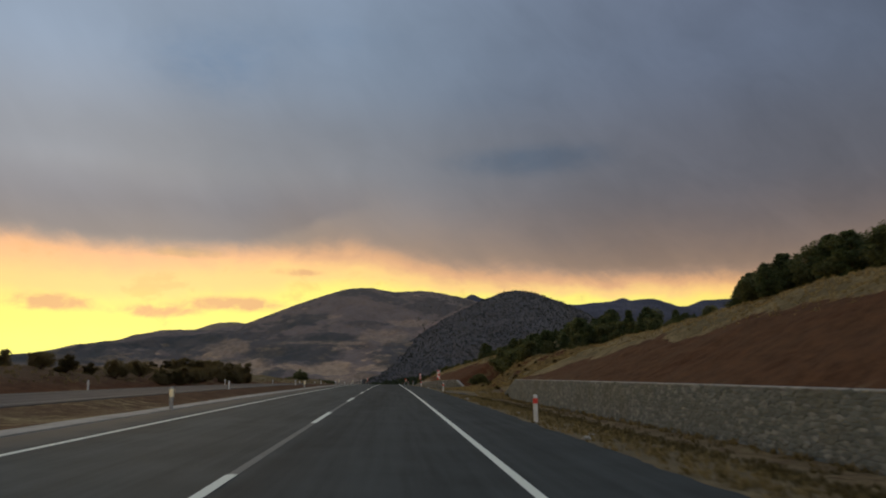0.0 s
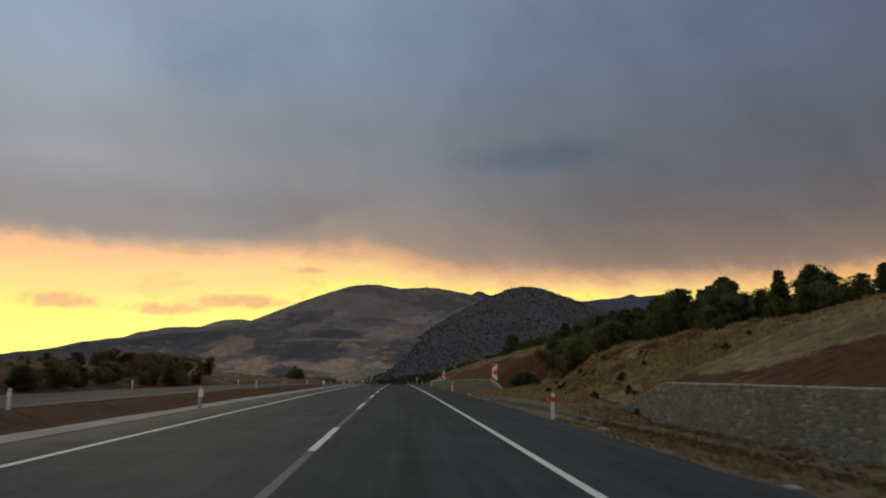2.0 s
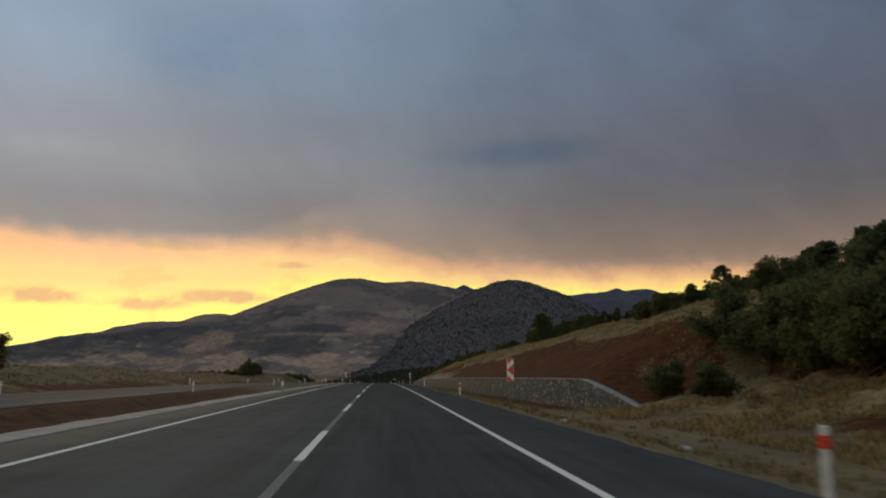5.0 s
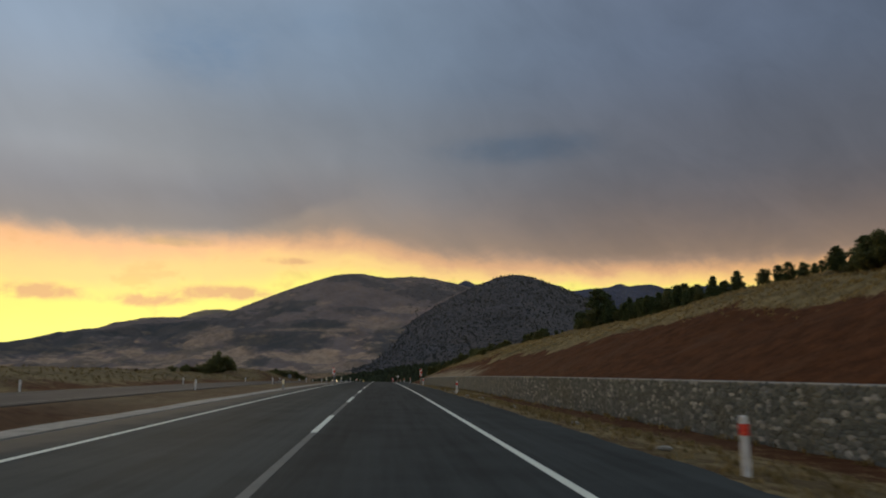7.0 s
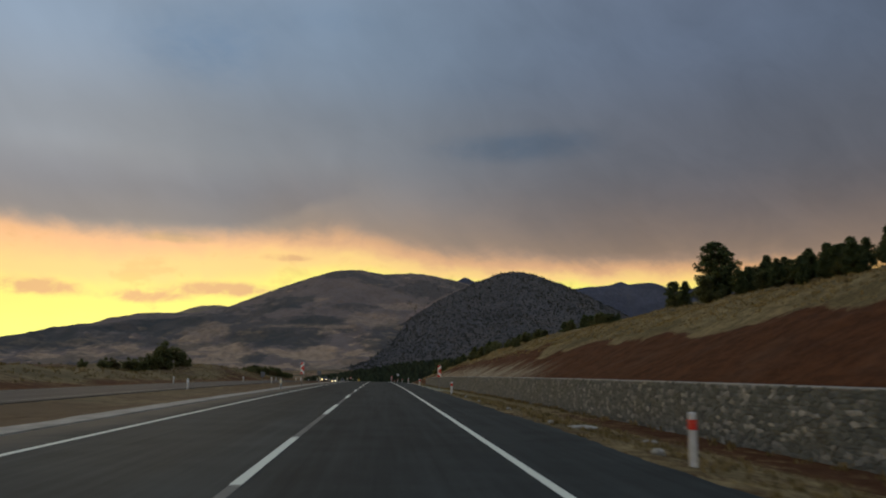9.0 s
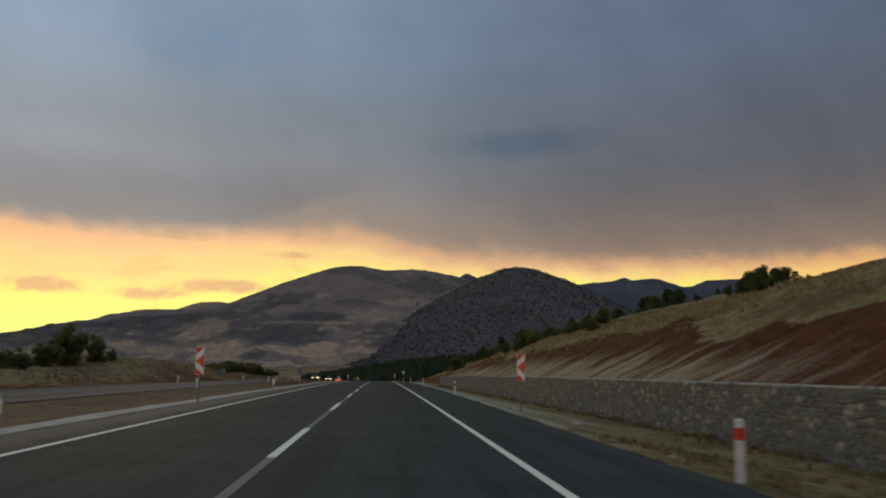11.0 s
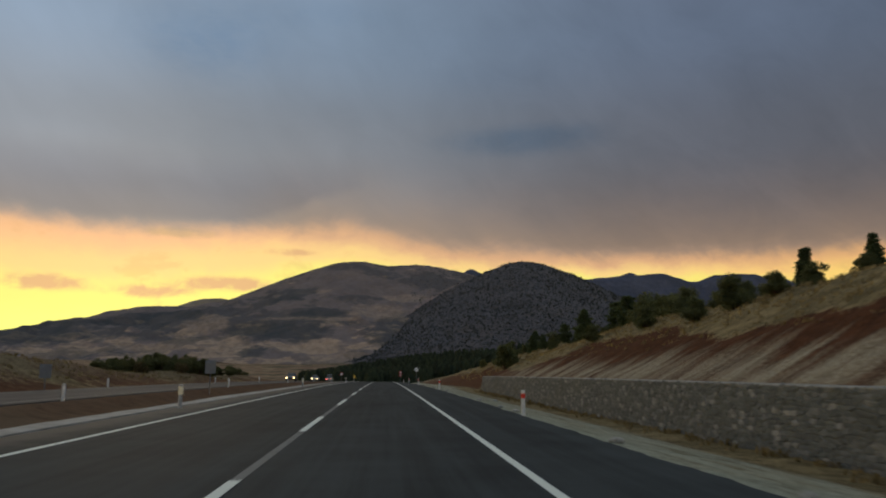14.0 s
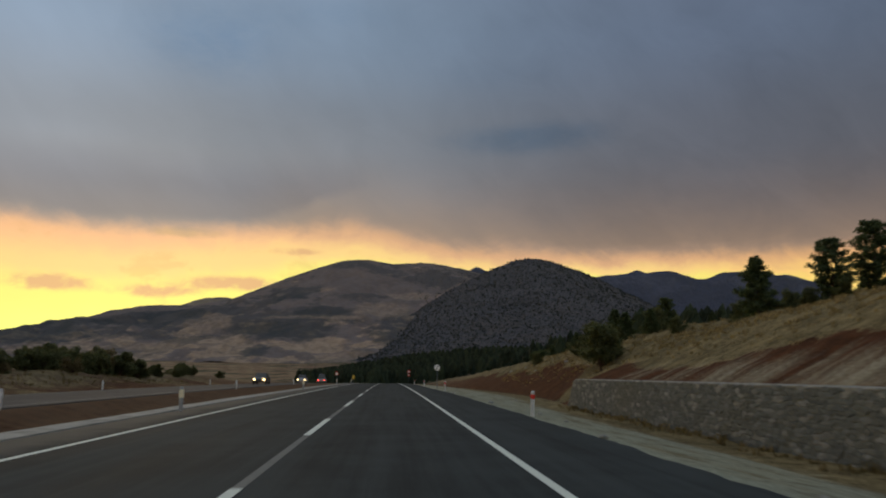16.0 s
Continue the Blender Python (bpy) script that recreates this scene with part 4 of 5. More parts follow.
mountain("mountain", [(-2600, 40), (-1916, 160), (-1782, 186), (-1648, 213), (-1513, 243), (-1378, 288), (-1242, 321), (-1104, 332), (-985, 330), (-802, 364), (-688, 408), (-516, 477), (-342, 541), (-224, 571), (-106, 577),
                      (15, 552), (135, 564), (225, 560), (347, 542), (529, 500), (900, 380), (1500, 200)],
         2300, 4500, 4700, 22, MOUNTAIN, "broad dry mountain with brown fields and dark scrub", (420, 130), 71, 95, 1.25)
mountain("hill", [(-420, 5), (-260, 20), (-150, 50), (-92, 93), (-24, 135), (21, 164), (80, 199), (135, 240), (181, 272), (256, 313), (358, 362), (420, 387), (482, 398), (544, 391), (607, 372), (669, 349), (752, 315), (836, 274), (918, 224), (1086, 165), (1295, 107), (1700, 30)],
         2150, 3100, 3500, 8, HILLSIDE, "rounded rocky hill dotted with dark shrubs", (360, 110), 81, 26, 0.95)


def hill_shrubs(hill, count, seed, low, high, x_from, y_most, label):
    """Round shrubs of a few faces each, scattered over a hill's mesh."""
    rnd = random.Random(seed)
    co = np.empty(len(hill.data.vertices) * 3, dtype=np.float32)
    hill.data.vertices.foreach_get("co", co)
    co = co.reshape(-1, 3)
    pick = co[(co[:, 1] < y_most) & (co[:, 0] > x_from) & (co[:, 0] < 1500)]
    verts, faces = [], []
    for _ in range(count):
        x, y, z = (float(q) for q in pick[rnd.randrange(len(pick))])
        x, y = x + rnd.uniform(-5, 5), y + rnd.uniform(-5, 5)
        r = rnd.uniform(low, high)
        k = len(verts)
        a0 = rnd.uniform(0, 6.28)
        verts += [(x + r * math.cos(a0 + i * 1.2566) * rnd.uniform(0.7, 1.2), y + r * math.sin(a0 + i * 1.2566) * rnd.uniform(0.7, 1.2), z + r * rnd.uniform(0.2, 0.6)) for i in range(5)]
        verts += [(x + rnd.uniform(-0.3, 0.3) * r, y, z + r * rnd.uniform(1.1, 1.7)), (x, y, z - r)]
        for i in range(5):
            faces += [(k + i, k + (i + 1) % 5, k + 5), (k + (i + 1) % 5, k + i, k + 6)]
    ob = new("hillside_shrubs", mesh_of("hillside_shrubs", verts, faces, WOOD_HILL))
    return tagged(ob, label, "shrubs", kind="stuff")


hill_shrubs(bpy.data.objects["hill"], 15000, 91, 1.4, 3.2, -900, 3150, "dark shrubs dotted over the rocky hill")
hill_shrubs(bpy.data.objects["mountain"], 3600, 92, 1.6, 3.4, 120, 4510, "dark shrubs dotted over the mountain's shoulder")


# ---- stone walls ----
def stone_cells(s0, s1, seed):
    """Corner rings of a random rubble pattern on a wall from s0 to s1: the cells round scattered points, as (s, height) pairs."""
    rnd = random.Random(seed)
    step, bed, rows, flat = 0.38, 0.135, 17, 0.22        # flat: how far the beds lie level
    n = int((s1 - s0) / step)
    pts = {}
    for j in range(-1, rows + 1):
        for i in range(-1, n + 1):
            pts[i, j] = (s0 + (i + 0.5 + 0.5 * (j % 2) + rnd.uniform(-0.40, 0.40)) * step, -1.3 + (j + 0.5 + rnd.uniform(-0.30, 0.30)) * bed)
    around = [(di, dj) for dj in (-2, -1, 0, 1, 2) for di in (-2, -1, 0, 1, 2) if (di, dj) != (0, 0)]
    for j in range(rows):
        for i in range(n):
            px, pz = pts[i, j]
            ring = [(px - 0.7, pz - 0.5), (px + 0.7, pz - 0.5), (px + 0.7, pz + 0.5), (px - 0.7, pz + 0.5)]
            for di, dj in around:
                q = pts.get((i + di, j + dj))
                if q is None:
                    continue
                nx, nz = flat * (q[0] - px), q[1] - pz
                lim = (flat * (q[0] ** 2 - px ** 2) + q[1] ** 2 - pz ** 2) / 2
                cut, prev = [], ring[-1]
                dp = nx * prev[0] + nz * prev[1] - lim
                for cur in ring:
                    dc = nx * cur[0] + nz * cur[1] - lim
                    if (dp < 0) != (dc < 0):
                        f = dp / (dp - dc)
                        cut.append((prev[0] + (cur[0] - prev[0]) * f, prev[1] + (cur[1] - prev[1]) * f))
                    if dc < 0:
                        cut.append(cur)
                    prev, dp = cur, dc
                ring = cut
                if len(ring) < 3:
                    break
            if len(ring) >= 3:
                yield ring


def stone_piece(ring, rnd):
    """One stone: a ring at the joint, a smaller raised ring in front. Local to its centre."""
    cs, cz = sum(p[0] for p in ring) / len(ring), sum(p[1] for p in ring) / len(ring)
    out = 0.006 + rnd.random() * 0.022
    back, rim, front = [], [], []
    for s, z in ring:
        d = max(0.06, math.hypot(s - cs, z - cz))
        k, f = 1 - 0.010 / d, 1 - 0.024 / d
        back.append((0.03, (s - cs) * k, (z - cz) * k))
        rim.append((-out * 0.55, (s - cs) * k, (z - cz) * k))
        front.append((-out + rnd.uniform(-0.012, 0.012), (s - cs) * f, (z - cz) * f))
    n = len(ring)
    verts = back + rim + front + [(-out - 0.008, 0, 0)]
    faces = []
    for i in range(n):
        j = (i + 1) % n
        faces += [(i, j, n + j, n + i), (n + i, n + j, 2 * n + j, 2 * n + i), (2 * n + i, 2 * n + j, 3 * n)]
    return cs, cz, verts, [f[::-1] for f in faces]


def stone_wall(s0, s1, pick, seed, label, mat):
    """A rubble retaining wall: mortared body, coping, stones set proud of the joints."""
    ss = np.arange(s0, s1 + 0.01, 0.5)
    h, wx, base = wall_height(ss, s0, s1), wall_x(ss), road_z(ss)
    X = np.stack([wx, wx, wx + 0.42, wx + 0.42], 1)
    Z = np.stack([base - 1.5, base + h - 0.06, base + h - 0.06, base - 1.5], 1)
    root = empty("stone_wall", pose(0, 0, 0), label, "wall")
    tagged(root, kind="structure")
    part("wall_body", grid_mesh("wall_body", X, np.repeat(ss[:, None], 4, 1), Z, MORTAR, soft=False), None, root)
    wob = fractal(ss * 0.7, ss * 0, 3, seed) * 0.05
    X = np.stack([wx + 0.01, wx - 0.012 + wob * 0.3, wx - 0.006 + wob * 0.4, wx + 0.04 + wob, wx + 0.46, wx + 0.46], 1)
    Z = np.stack([base + h - 0.075, base + h - 0.06 + wob, base + h - 0.02 + wob * 0.6, base + h + wob * 0.6, base + h + 0.01, base + h - 0.11], 1)
    part("coping", grid_mesh("coping", X, np.repeat(ss[:, None], 6, 1), Z, COPING), None, root, "thin pale mortar coping")
    rnd = random.Random(seed)
    verts, faces, count = [], [], 0
    for ring in stone_cells(s0 + 0.1, s1 - 0.1, seed):
        cs, cz, v, f = stone_piece(ring, rnd)
        if cz > float(wall_height(cs, s0, s1)) - 0.085:
            continue
        x, z = float(wall_x(cs)), float(road_z(cs)) + cz
        if pick[0] < cs < pick[1] and count < 300:
            ob = new("stone", mesh_of("stone", v, f, mat))
            ob.parent, ob.location = root, (x, cs, z)
            count += 1
        else:
            k = len(verts)
            verts += [(x + a, cs + b, z + c) for a, b, c in v]
            faces += [tuple(q + k for q in face) for face in f]
    rest = part("stonework", mesh_of("stonework", verts, faces, mat), None, root, "grey rubble stones set in mortar")
    tagged(rest, kind="stuff")
    return root


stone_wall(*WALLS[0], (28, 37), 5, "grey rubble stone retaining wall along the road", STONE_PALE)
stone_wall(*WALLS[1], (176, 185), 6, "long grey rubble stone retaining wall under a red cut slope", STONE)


# ---- delineator posts ----
def post(film, film_label, label, low=0.505, high=0.655, proud=1.06, shell=POST_WHITE):
    root = empty("delineator_post", pose(0, 0, 0), label, "road post", "delineator posts along the road")
    bm = bmesh.new()
    ring = [(0.065 * math.cos(a), 0.045 * math.sin(a)) for a in np.linspace(0, 2 * np.pi, 13)[:-1]]
    levels = [(-0.25, 1.0), (0.70, 0.96), (0.745, 0.90), (0.765, 0.60)]
    loops = [[bm.verts.new((x * k, y * k, z)) for x, y in ring] for z, k in levels]
    for a, b in zip(loops, loops[1:]):
        for i in range(12):
            bm.faces.new((a[i], a[(i + 1) % 12], b[(i + 1) % 12], b[i]))
    bm.faces.new(loops[-1])
    part("body", bm, shell, root)
    bm = bmesh.new()
    loops = [[bm.verts.new((x * k, y * k, z)) for x, y in ring] for z, k in ((low, 0.97), (low, proud), (high, proud - 0.02), (high, 0.95))]
    for a, b in zip(loops, loops[1:]):
        for i in range(12):
            bm.faces.new((a[i], a[(i + 1) % 12], b[(i + 1) % 12], b[i]))
    part("reflector", bm, film, root, film_label)
    return root


RIGHT_POSTS = [(6.15, 23.9), (6.15, 66.1), (6.1, 111.0), (6.15, 153.5), (6.2, 195.7), (6.0, 234.5), (5.95, 273.4), (6.05, 311.4), (6.25, 353.7), (6.3, 396.0), (6.3, 437.0), (6.3, 478.0)]
LEFT_POSTS = [(-5.12, 27.3), (-5.12, 68.6), (-5.15, 115.6), (-5.05, 155.3), (-5.0, 197.3), (-4.95, 239.0), (-5.05, 276.0), (-5.0, 313.4), (-4.95, 354.0), (-5.0, 392.0), (-5.0, 433.0), (-5.0, 474.0)]
OPP_NEAR = [(-11.2, s) for s in (27.0, 68.5, 116, 158, 200, 240, 283, 320, 355.5, 398, 440)]
OPP_FAR = [(-18.7, s) for s in (12, 58, 105, 147, 190.5, 228.5, 267, 309, 348.5, 387.5, 423)]
red_post = post(RED_FILM, "red reflector", "white plastic delineator post with a red reflector")
amber_post = post(AMBER_FILM, "amber reflector", "grey plastic delineator post with a broad pale amber reflector", 0.43, 0.69, 1.22, POST_GREY)


def on_ground(x, s, lift=0.0):
    return float(ground_z(x, s)) + lift


white_post = post(WHITE_FILM, "white reflector", "plain white plastic delineator post by the other carriageway")
for proto, places in ((red_post, RIGHT_POSTS), (amber_post, LEFT_POSTS), (white_post, OPP_NEAR + OPP_FAR)):
    for i, (x, s) in enumerate(places):
        z = float(road_z(s)) + (0.0 if proto is amber_post else (-0.05 if x > 0 else on_ground(x, s) - float(road_z(s))))
        lean = random.Random(int(s * 10)).uniform(-2.0, 2.0)
        m = pose(x, s, z, lean * 0.6, lean, lean * 3)
        if proto.matrix_basis.translation.length == 0:
            proto.matrix_basis = m
        else:
            copy_thing(proto, m)


# ---- chevron boards ----
def chevron():
    root = empty("chevron_sign", pose(0, 0, 0), "red and white chevron board on a grey steel pole", "road sign", "chevron boards on the bend")
    part("pole", rod(bmesh.new(), 0, 0.045, -0.4, 1.97, 0.03), STEEL, root, "grey steel pole")
    w, z0, h = 0.15, 1.0, 1.0
    board = part("board", box(bmesh.new(), -w, w, -0.012, 0.012, z0, z0 + h, 0.008), WHITE_FILM, root, "white reflective board")
    part("back_plate", box(bmesh.new(), -w + 0.01, w - 0.01, 0.013, 0.018, z0 + 0.01, z0 + h - 0.01), SIGN_BACK, root)
    mid = z0 + h / 2
    t = 0.23                               # height of one stripe
    e = w - 0.008
    y0, y1 = -0.016, -0.0125
    part("arrow", slab(bmesh.new(), [(-e, mid), (e, mid + 0.26), (e, mid - 0.26)], y0, y1), RED_FILM, board, "red arrow point")
    part("stripe", slab(bmesh.new(), [(-e, mid + t), (e, z0 + h - 0.01), (-e, z0 + h - 0.01)], y0, y1), RED_FILM, board, "red corner")
    part("stripe", slab(bmesh.new(), [(-e, mid - t), (-e, z0 + 0.01), (e, z0 + 0.01)], y0, y1), RED_FILM, board, "red corner")
    return root


chev = chevron()
CHEVRONS = [(7.15, 89.4, -4), (6.95, 138.6, -6), (6.7, 254.6, -5), (-5.05, 255.0, 4)]
for i, (x, s, turn) in enumerate(CHEVRONS):
    m = pose(x, s, float(road_z(s)) + (-0.06 if x > 0 else 0.02), 0, 0, turn)
    if i == 0:
        chev.matrix_basis = m
    else:
        copy_thing(chev, m)


# ---- loose stones on the verge ----
def verge_stone():
    rnd = random.Random(61)
    bm = bmesh.new()
    bmesh.ops.create_icosphere(bm, subdivisions=2, radius=0.5)
    for v in bm.verts:
        v.co *= 1 + 0.5 * float(fractal(np.array(v.co.x * 1.3 + 5), np.array(v.co.y * 1.3 + v.co.z), 3, 62))
        v.co.z *= 0.62
    root = new("verge_stone", mesh_of("verge_stone", [tuple(v.co) for v in bm.verts], [tuple(q.index for q in f.verts) for f in bm.faces], PALE_ROCK))
    bm.free()
    return tagged(root, "pale loose stone lying on the verge", "stone", "loose stones on the verge")


loose = verge_stone()
loose.matrix_basis = pose(6.1, 17.5, on_ground(6.1, 17.5) + 0.02) @ Matrix.Scale(0.18, 4)


def lay(m):
    """One more stone, of the size that m gives it."""
    ob = copy_thing(loose, m)
    ob.matrix_basis = m
    return ob


rnd = random.Random(63)
for i in range(46):
    s = 20 + i * 8.1 + rnd.uniform(-3, 3)
    x = rnd.choice((6.2, 6.3, 6.5, 7.2, 9.2)) + rnd.uniform(-0.1, 0.25)
    r = rnd.uniform(0.10, 0.26)
    m = pose(x, s, on_ground(x, s) + r * 0.15, 0, 0, rnd.uniform(0, 360)) @ Matrix.Diagonal((r * rnd.uniform(0.9, 1.5), r, r * rnd.uniform(0.8, 1.1), 1))
    lay(m)
# larger stones that rolled onto the verge
for x, s, a, b, c in ((6.75, 187.4, 0.50, 0.34, 0.22), (8.1, 203.4, 0.42, 0.36, 0.20), (6.9, 205.2, 0.9, 0.6, 0.26), (7.4, 249.0, 0.4, 0.3, 0.2), (8.8, 338.5, 0.45, 0.35, 0.25)):
    lay(pose(x, s, on_ground(x, s) + c * 0.12, 0, 0, s * 7) @ Matrix.Diagonal((a, b, c, 1)))
# pale rock that shows on the rim of the bank beyond the wall's end
for i in range(9):
    s = 392 + i * 4.2 + rnd.uniform(-1.5, 1.5)
    x = float(wall_x(s)) + rnd.uniform(3.8, 4.8)
    a = rnd.uniform(0.3, 0.6)
    rock = lay(pose(x, s, on_ground(x, s) - a * 0.05, 0, -18, rnd.uniform(-30, 30)) @ Matrix.Diagonal((a * 0.8, a * 1.3, a * 0.45, 1)))
    tagged(rock, "pale weathered rock set in the red earth bank", "rock", "pale rocks in the bank")


# ---- trees ----
def leaf_clumps(rnd, centres, per, size, flat=0.6):
    """Small crossed leaf faces round the given centres: (x, y, z, radius)."""
    verts, faces = [], []
    for cx, cy, cz, r in centres:
        for _ in range(per):
            a, b, q = rnd.uniform(0, 6.283), rnd.uniform(-1, 1), rnd.random() ** 0.5 * r
            c = math.sqrt(1 - b * b)
            x, y, z = cx + q * c * math.cos(a), cy + q * c * math.sin(a), cz + q * b * flat
            s = size * rnd.uniform(0.6, 1.4)
            u = Vector((rnd.uniform(-1, 1), rnd.uniform(-1, 1), rnd.uniform(-0.7, 0.7))).normalized() * s
            w = Vector((rnd.uniform(-1, 1), rnd.uniform(-1, 1), rnd.uniform(-0.2, 1))).normalized() * s * 0.8
            k = len(verts)
            p = Vector((x, y, z))
            verts += [tuple(p - u * 0.5), tuple(p + u * 0.5), tuple(p + w)]
            faces.append((k, k + 1, k + 2))
    return verts, faces


def limb(bm, a, b, r0, r1, seg=6):
    a, b = Vector(a), Vector(b)
    d = b - a
    m = Matrix.Translation((a + b) / 2) @ d.to_track_quat("Z", "Y").to_matrix().to_4x4()
    bmesh.ops.create_cone(bm, cap_ends=False, segments=seg, radius1=r0, radius2=r1, depth=d.length, matrix=m)


def pine(seed, h, spread, label, dome=False):
    """A conifer: tapered trunk, whorls of limbs, a crown of small needle clumps with gaps."""
    rnd = random.Random(seed)
    root = empty("pine_tree", pose(0, 0, 0), label, "tree", "trees on the slope")
    bm = bmesh.new()
    bend = [(rnd.uniform(-0.02, 0.02) * h, rnd.uniform(-0.02, 0.02) * h) for _ in range(4)]
    spine = [Vector((bend[i][0] if i else 0, bend[i][1] if i else 0, z * h)) for i, z in enumerate((-0.06, 0.35, 0.7, 1.0))]
    for i in range(3):
        limb(bm, spine[i], spine[i + 1], h * 0.022 * (1 - i * 0.3), h * 0.022 * (0.72 - i * 0.3), 8)
    centres = []
    z = (0.12 if dome else 0.06) * h
    while z < h * 0.98:
        f = z / h
        reach = spread * h * (1.08 - f) ** 0.8 * rnd.uniform(0.75, 1.1) * (0.7 + 0.6 * min(1, f / 0.3) * 0.5)
        if dome:                     # an old pine: bare foot, rounded uneven crown
            reach = spread * h * math.sqrt(max(0.04, 1 - ((f - 0.48) / 0.54) ** 2)) * rnd.uniform(0.65, 1.05)
        n = rnd.randint(4, 6)
        a0 = rnd.uniform(0, 6.28)
        for i in range(n):
            if rnd.random() < 0.14:
                continue
            a = a0 + i * 6.283 / n + rnd.uniform(-0.35, 0.35)
            r = reach * rnd.uniform(0.6, 1.15)
            tip = Vector((math.cos(a) * r, math.sin(a) * r, z + r * rnd.uniform(0.0, 0.35)))
            limb(bm, (0, 0, z), tip, h * 0.006, h * 0.002, 4)
            for q in (0.45, 0.75, 1.0):
                centres.append((tip.x * q, tip.y * q, z + (tip.z - z) * q + 0.02 * h, h * 0.075 * rnd.uniform(0.7, 1.3) * (1.1 - 0.3 * f)))
        z += h * rnd.uniform(0.05, 0.085)
    centres.append((spine[3].x, spine[3].y, h * 0.99, h * 0.03))
    part("trunk", bm, BARK, root, "brown tapered trunk with limbs")
    v, f = leaf_clumps(rnd, centres, 44, 0.085 * h ** 0.6, 0.8)
    part("crown", mesh_of("crown", v, f, NEEDLES), None, root, "dark green needle crown")
    return root


def broadleaf(seed, h, spread, label, mat, name="oak_tree", stem=0.2):
    """A round-crowned tree or bush: forked trunk, limbs, crown of leaf clumps with an uneven outline."""
    rnd = random.Random(seed)
    root = empty(name, pose(0, 0, 0), label, "tree" if name != "shrub" else "shrub", "trees on the slope" if name != "shrub" else "roadside shrubs")
    bm = bmesh.new()
    limb(bm, (0, 0, -0.06 * h), (0.02 * h, 0, stem * h), h * 0.035, h * 0.025, 8)
    centres = []
    for _ in range(rnd.randint(20, 24)):
        a, e = rnd.uniform(0, 6.28), rnd.uniform(0.05, 1.0)
        r = spread * h * math.sqrt(max(0.05, 1 - (e - 0.35) ** 2 / 0.5)) * rnd.uniform(0.35, 1.05)
        tip = Vector((math.cos(a) * r, math.sin(a) * r, h * (stem + 0.02 + (0.94 - stem) * e)))
        limb(bm, (0.02 * h, 0, stem * h), tip, h * 0.014, h * 0.004, 5)
        centres.append((*tip, h * rnd.uniform(0.13, 0.22)))
        centres.append((tip.x * 0.6, tip.y * 0.6, stem * h + (tip.z - stem * h) * 0.7, h * rnd.uniform(0.1, 0.17)))
    part("trunk", bm, BARK, root, "brown forked trunk with limbs")
    v, f = leaf_clumps(rnd, centres, 230, 0.11 * h ** 0.55, 0.9)
    part("crown", mesh_of("crown", v, f, mat), None, root)
    return root


def plant(protos, places):
    """places: x, station, height of the top over the road and the index of the kind."""
    used = set()
    for i, (x, s, top, kind) in enumerate(places):
        proto, tall = protos[kind]
        z = on_ground(x, s, -0.05)
        h = max(0.4, float(road_z(s)) + top - z)
        m = pose(x, s, z, 0, 0, (i * 137.5) % 360) @ Matrix.Scale(h / tall, 4)
        if kind not in used:
            used.add(kind)
            proto.matrix_basis = m
        else:
            ob = copy_thing(proto, m)
            ob.matrix_basis = m


TREES = [(pine(1, 6.0, 0.43, "dark green pine tree on the grassy crest"), 6.0), (pine(2, 6.0, 0.32, "slender dark pine tree on the grassy crest"), 6.0),
         (pine(3, 6.0, 0.36, "broad dark pine tree with a rounded crown", True), 6.0), (broadleaf(4, 6.0, 0.46, "dark green oak tree on the slope", OAK_LEAVES, stem=0.1), 6.75),
         (broadleaf(5, 6.0, 0.56, "low rounded dark green oak on the slope", OAK_LEAVES, stem=0.05), 6.75)]
rnd = random.Random(77)
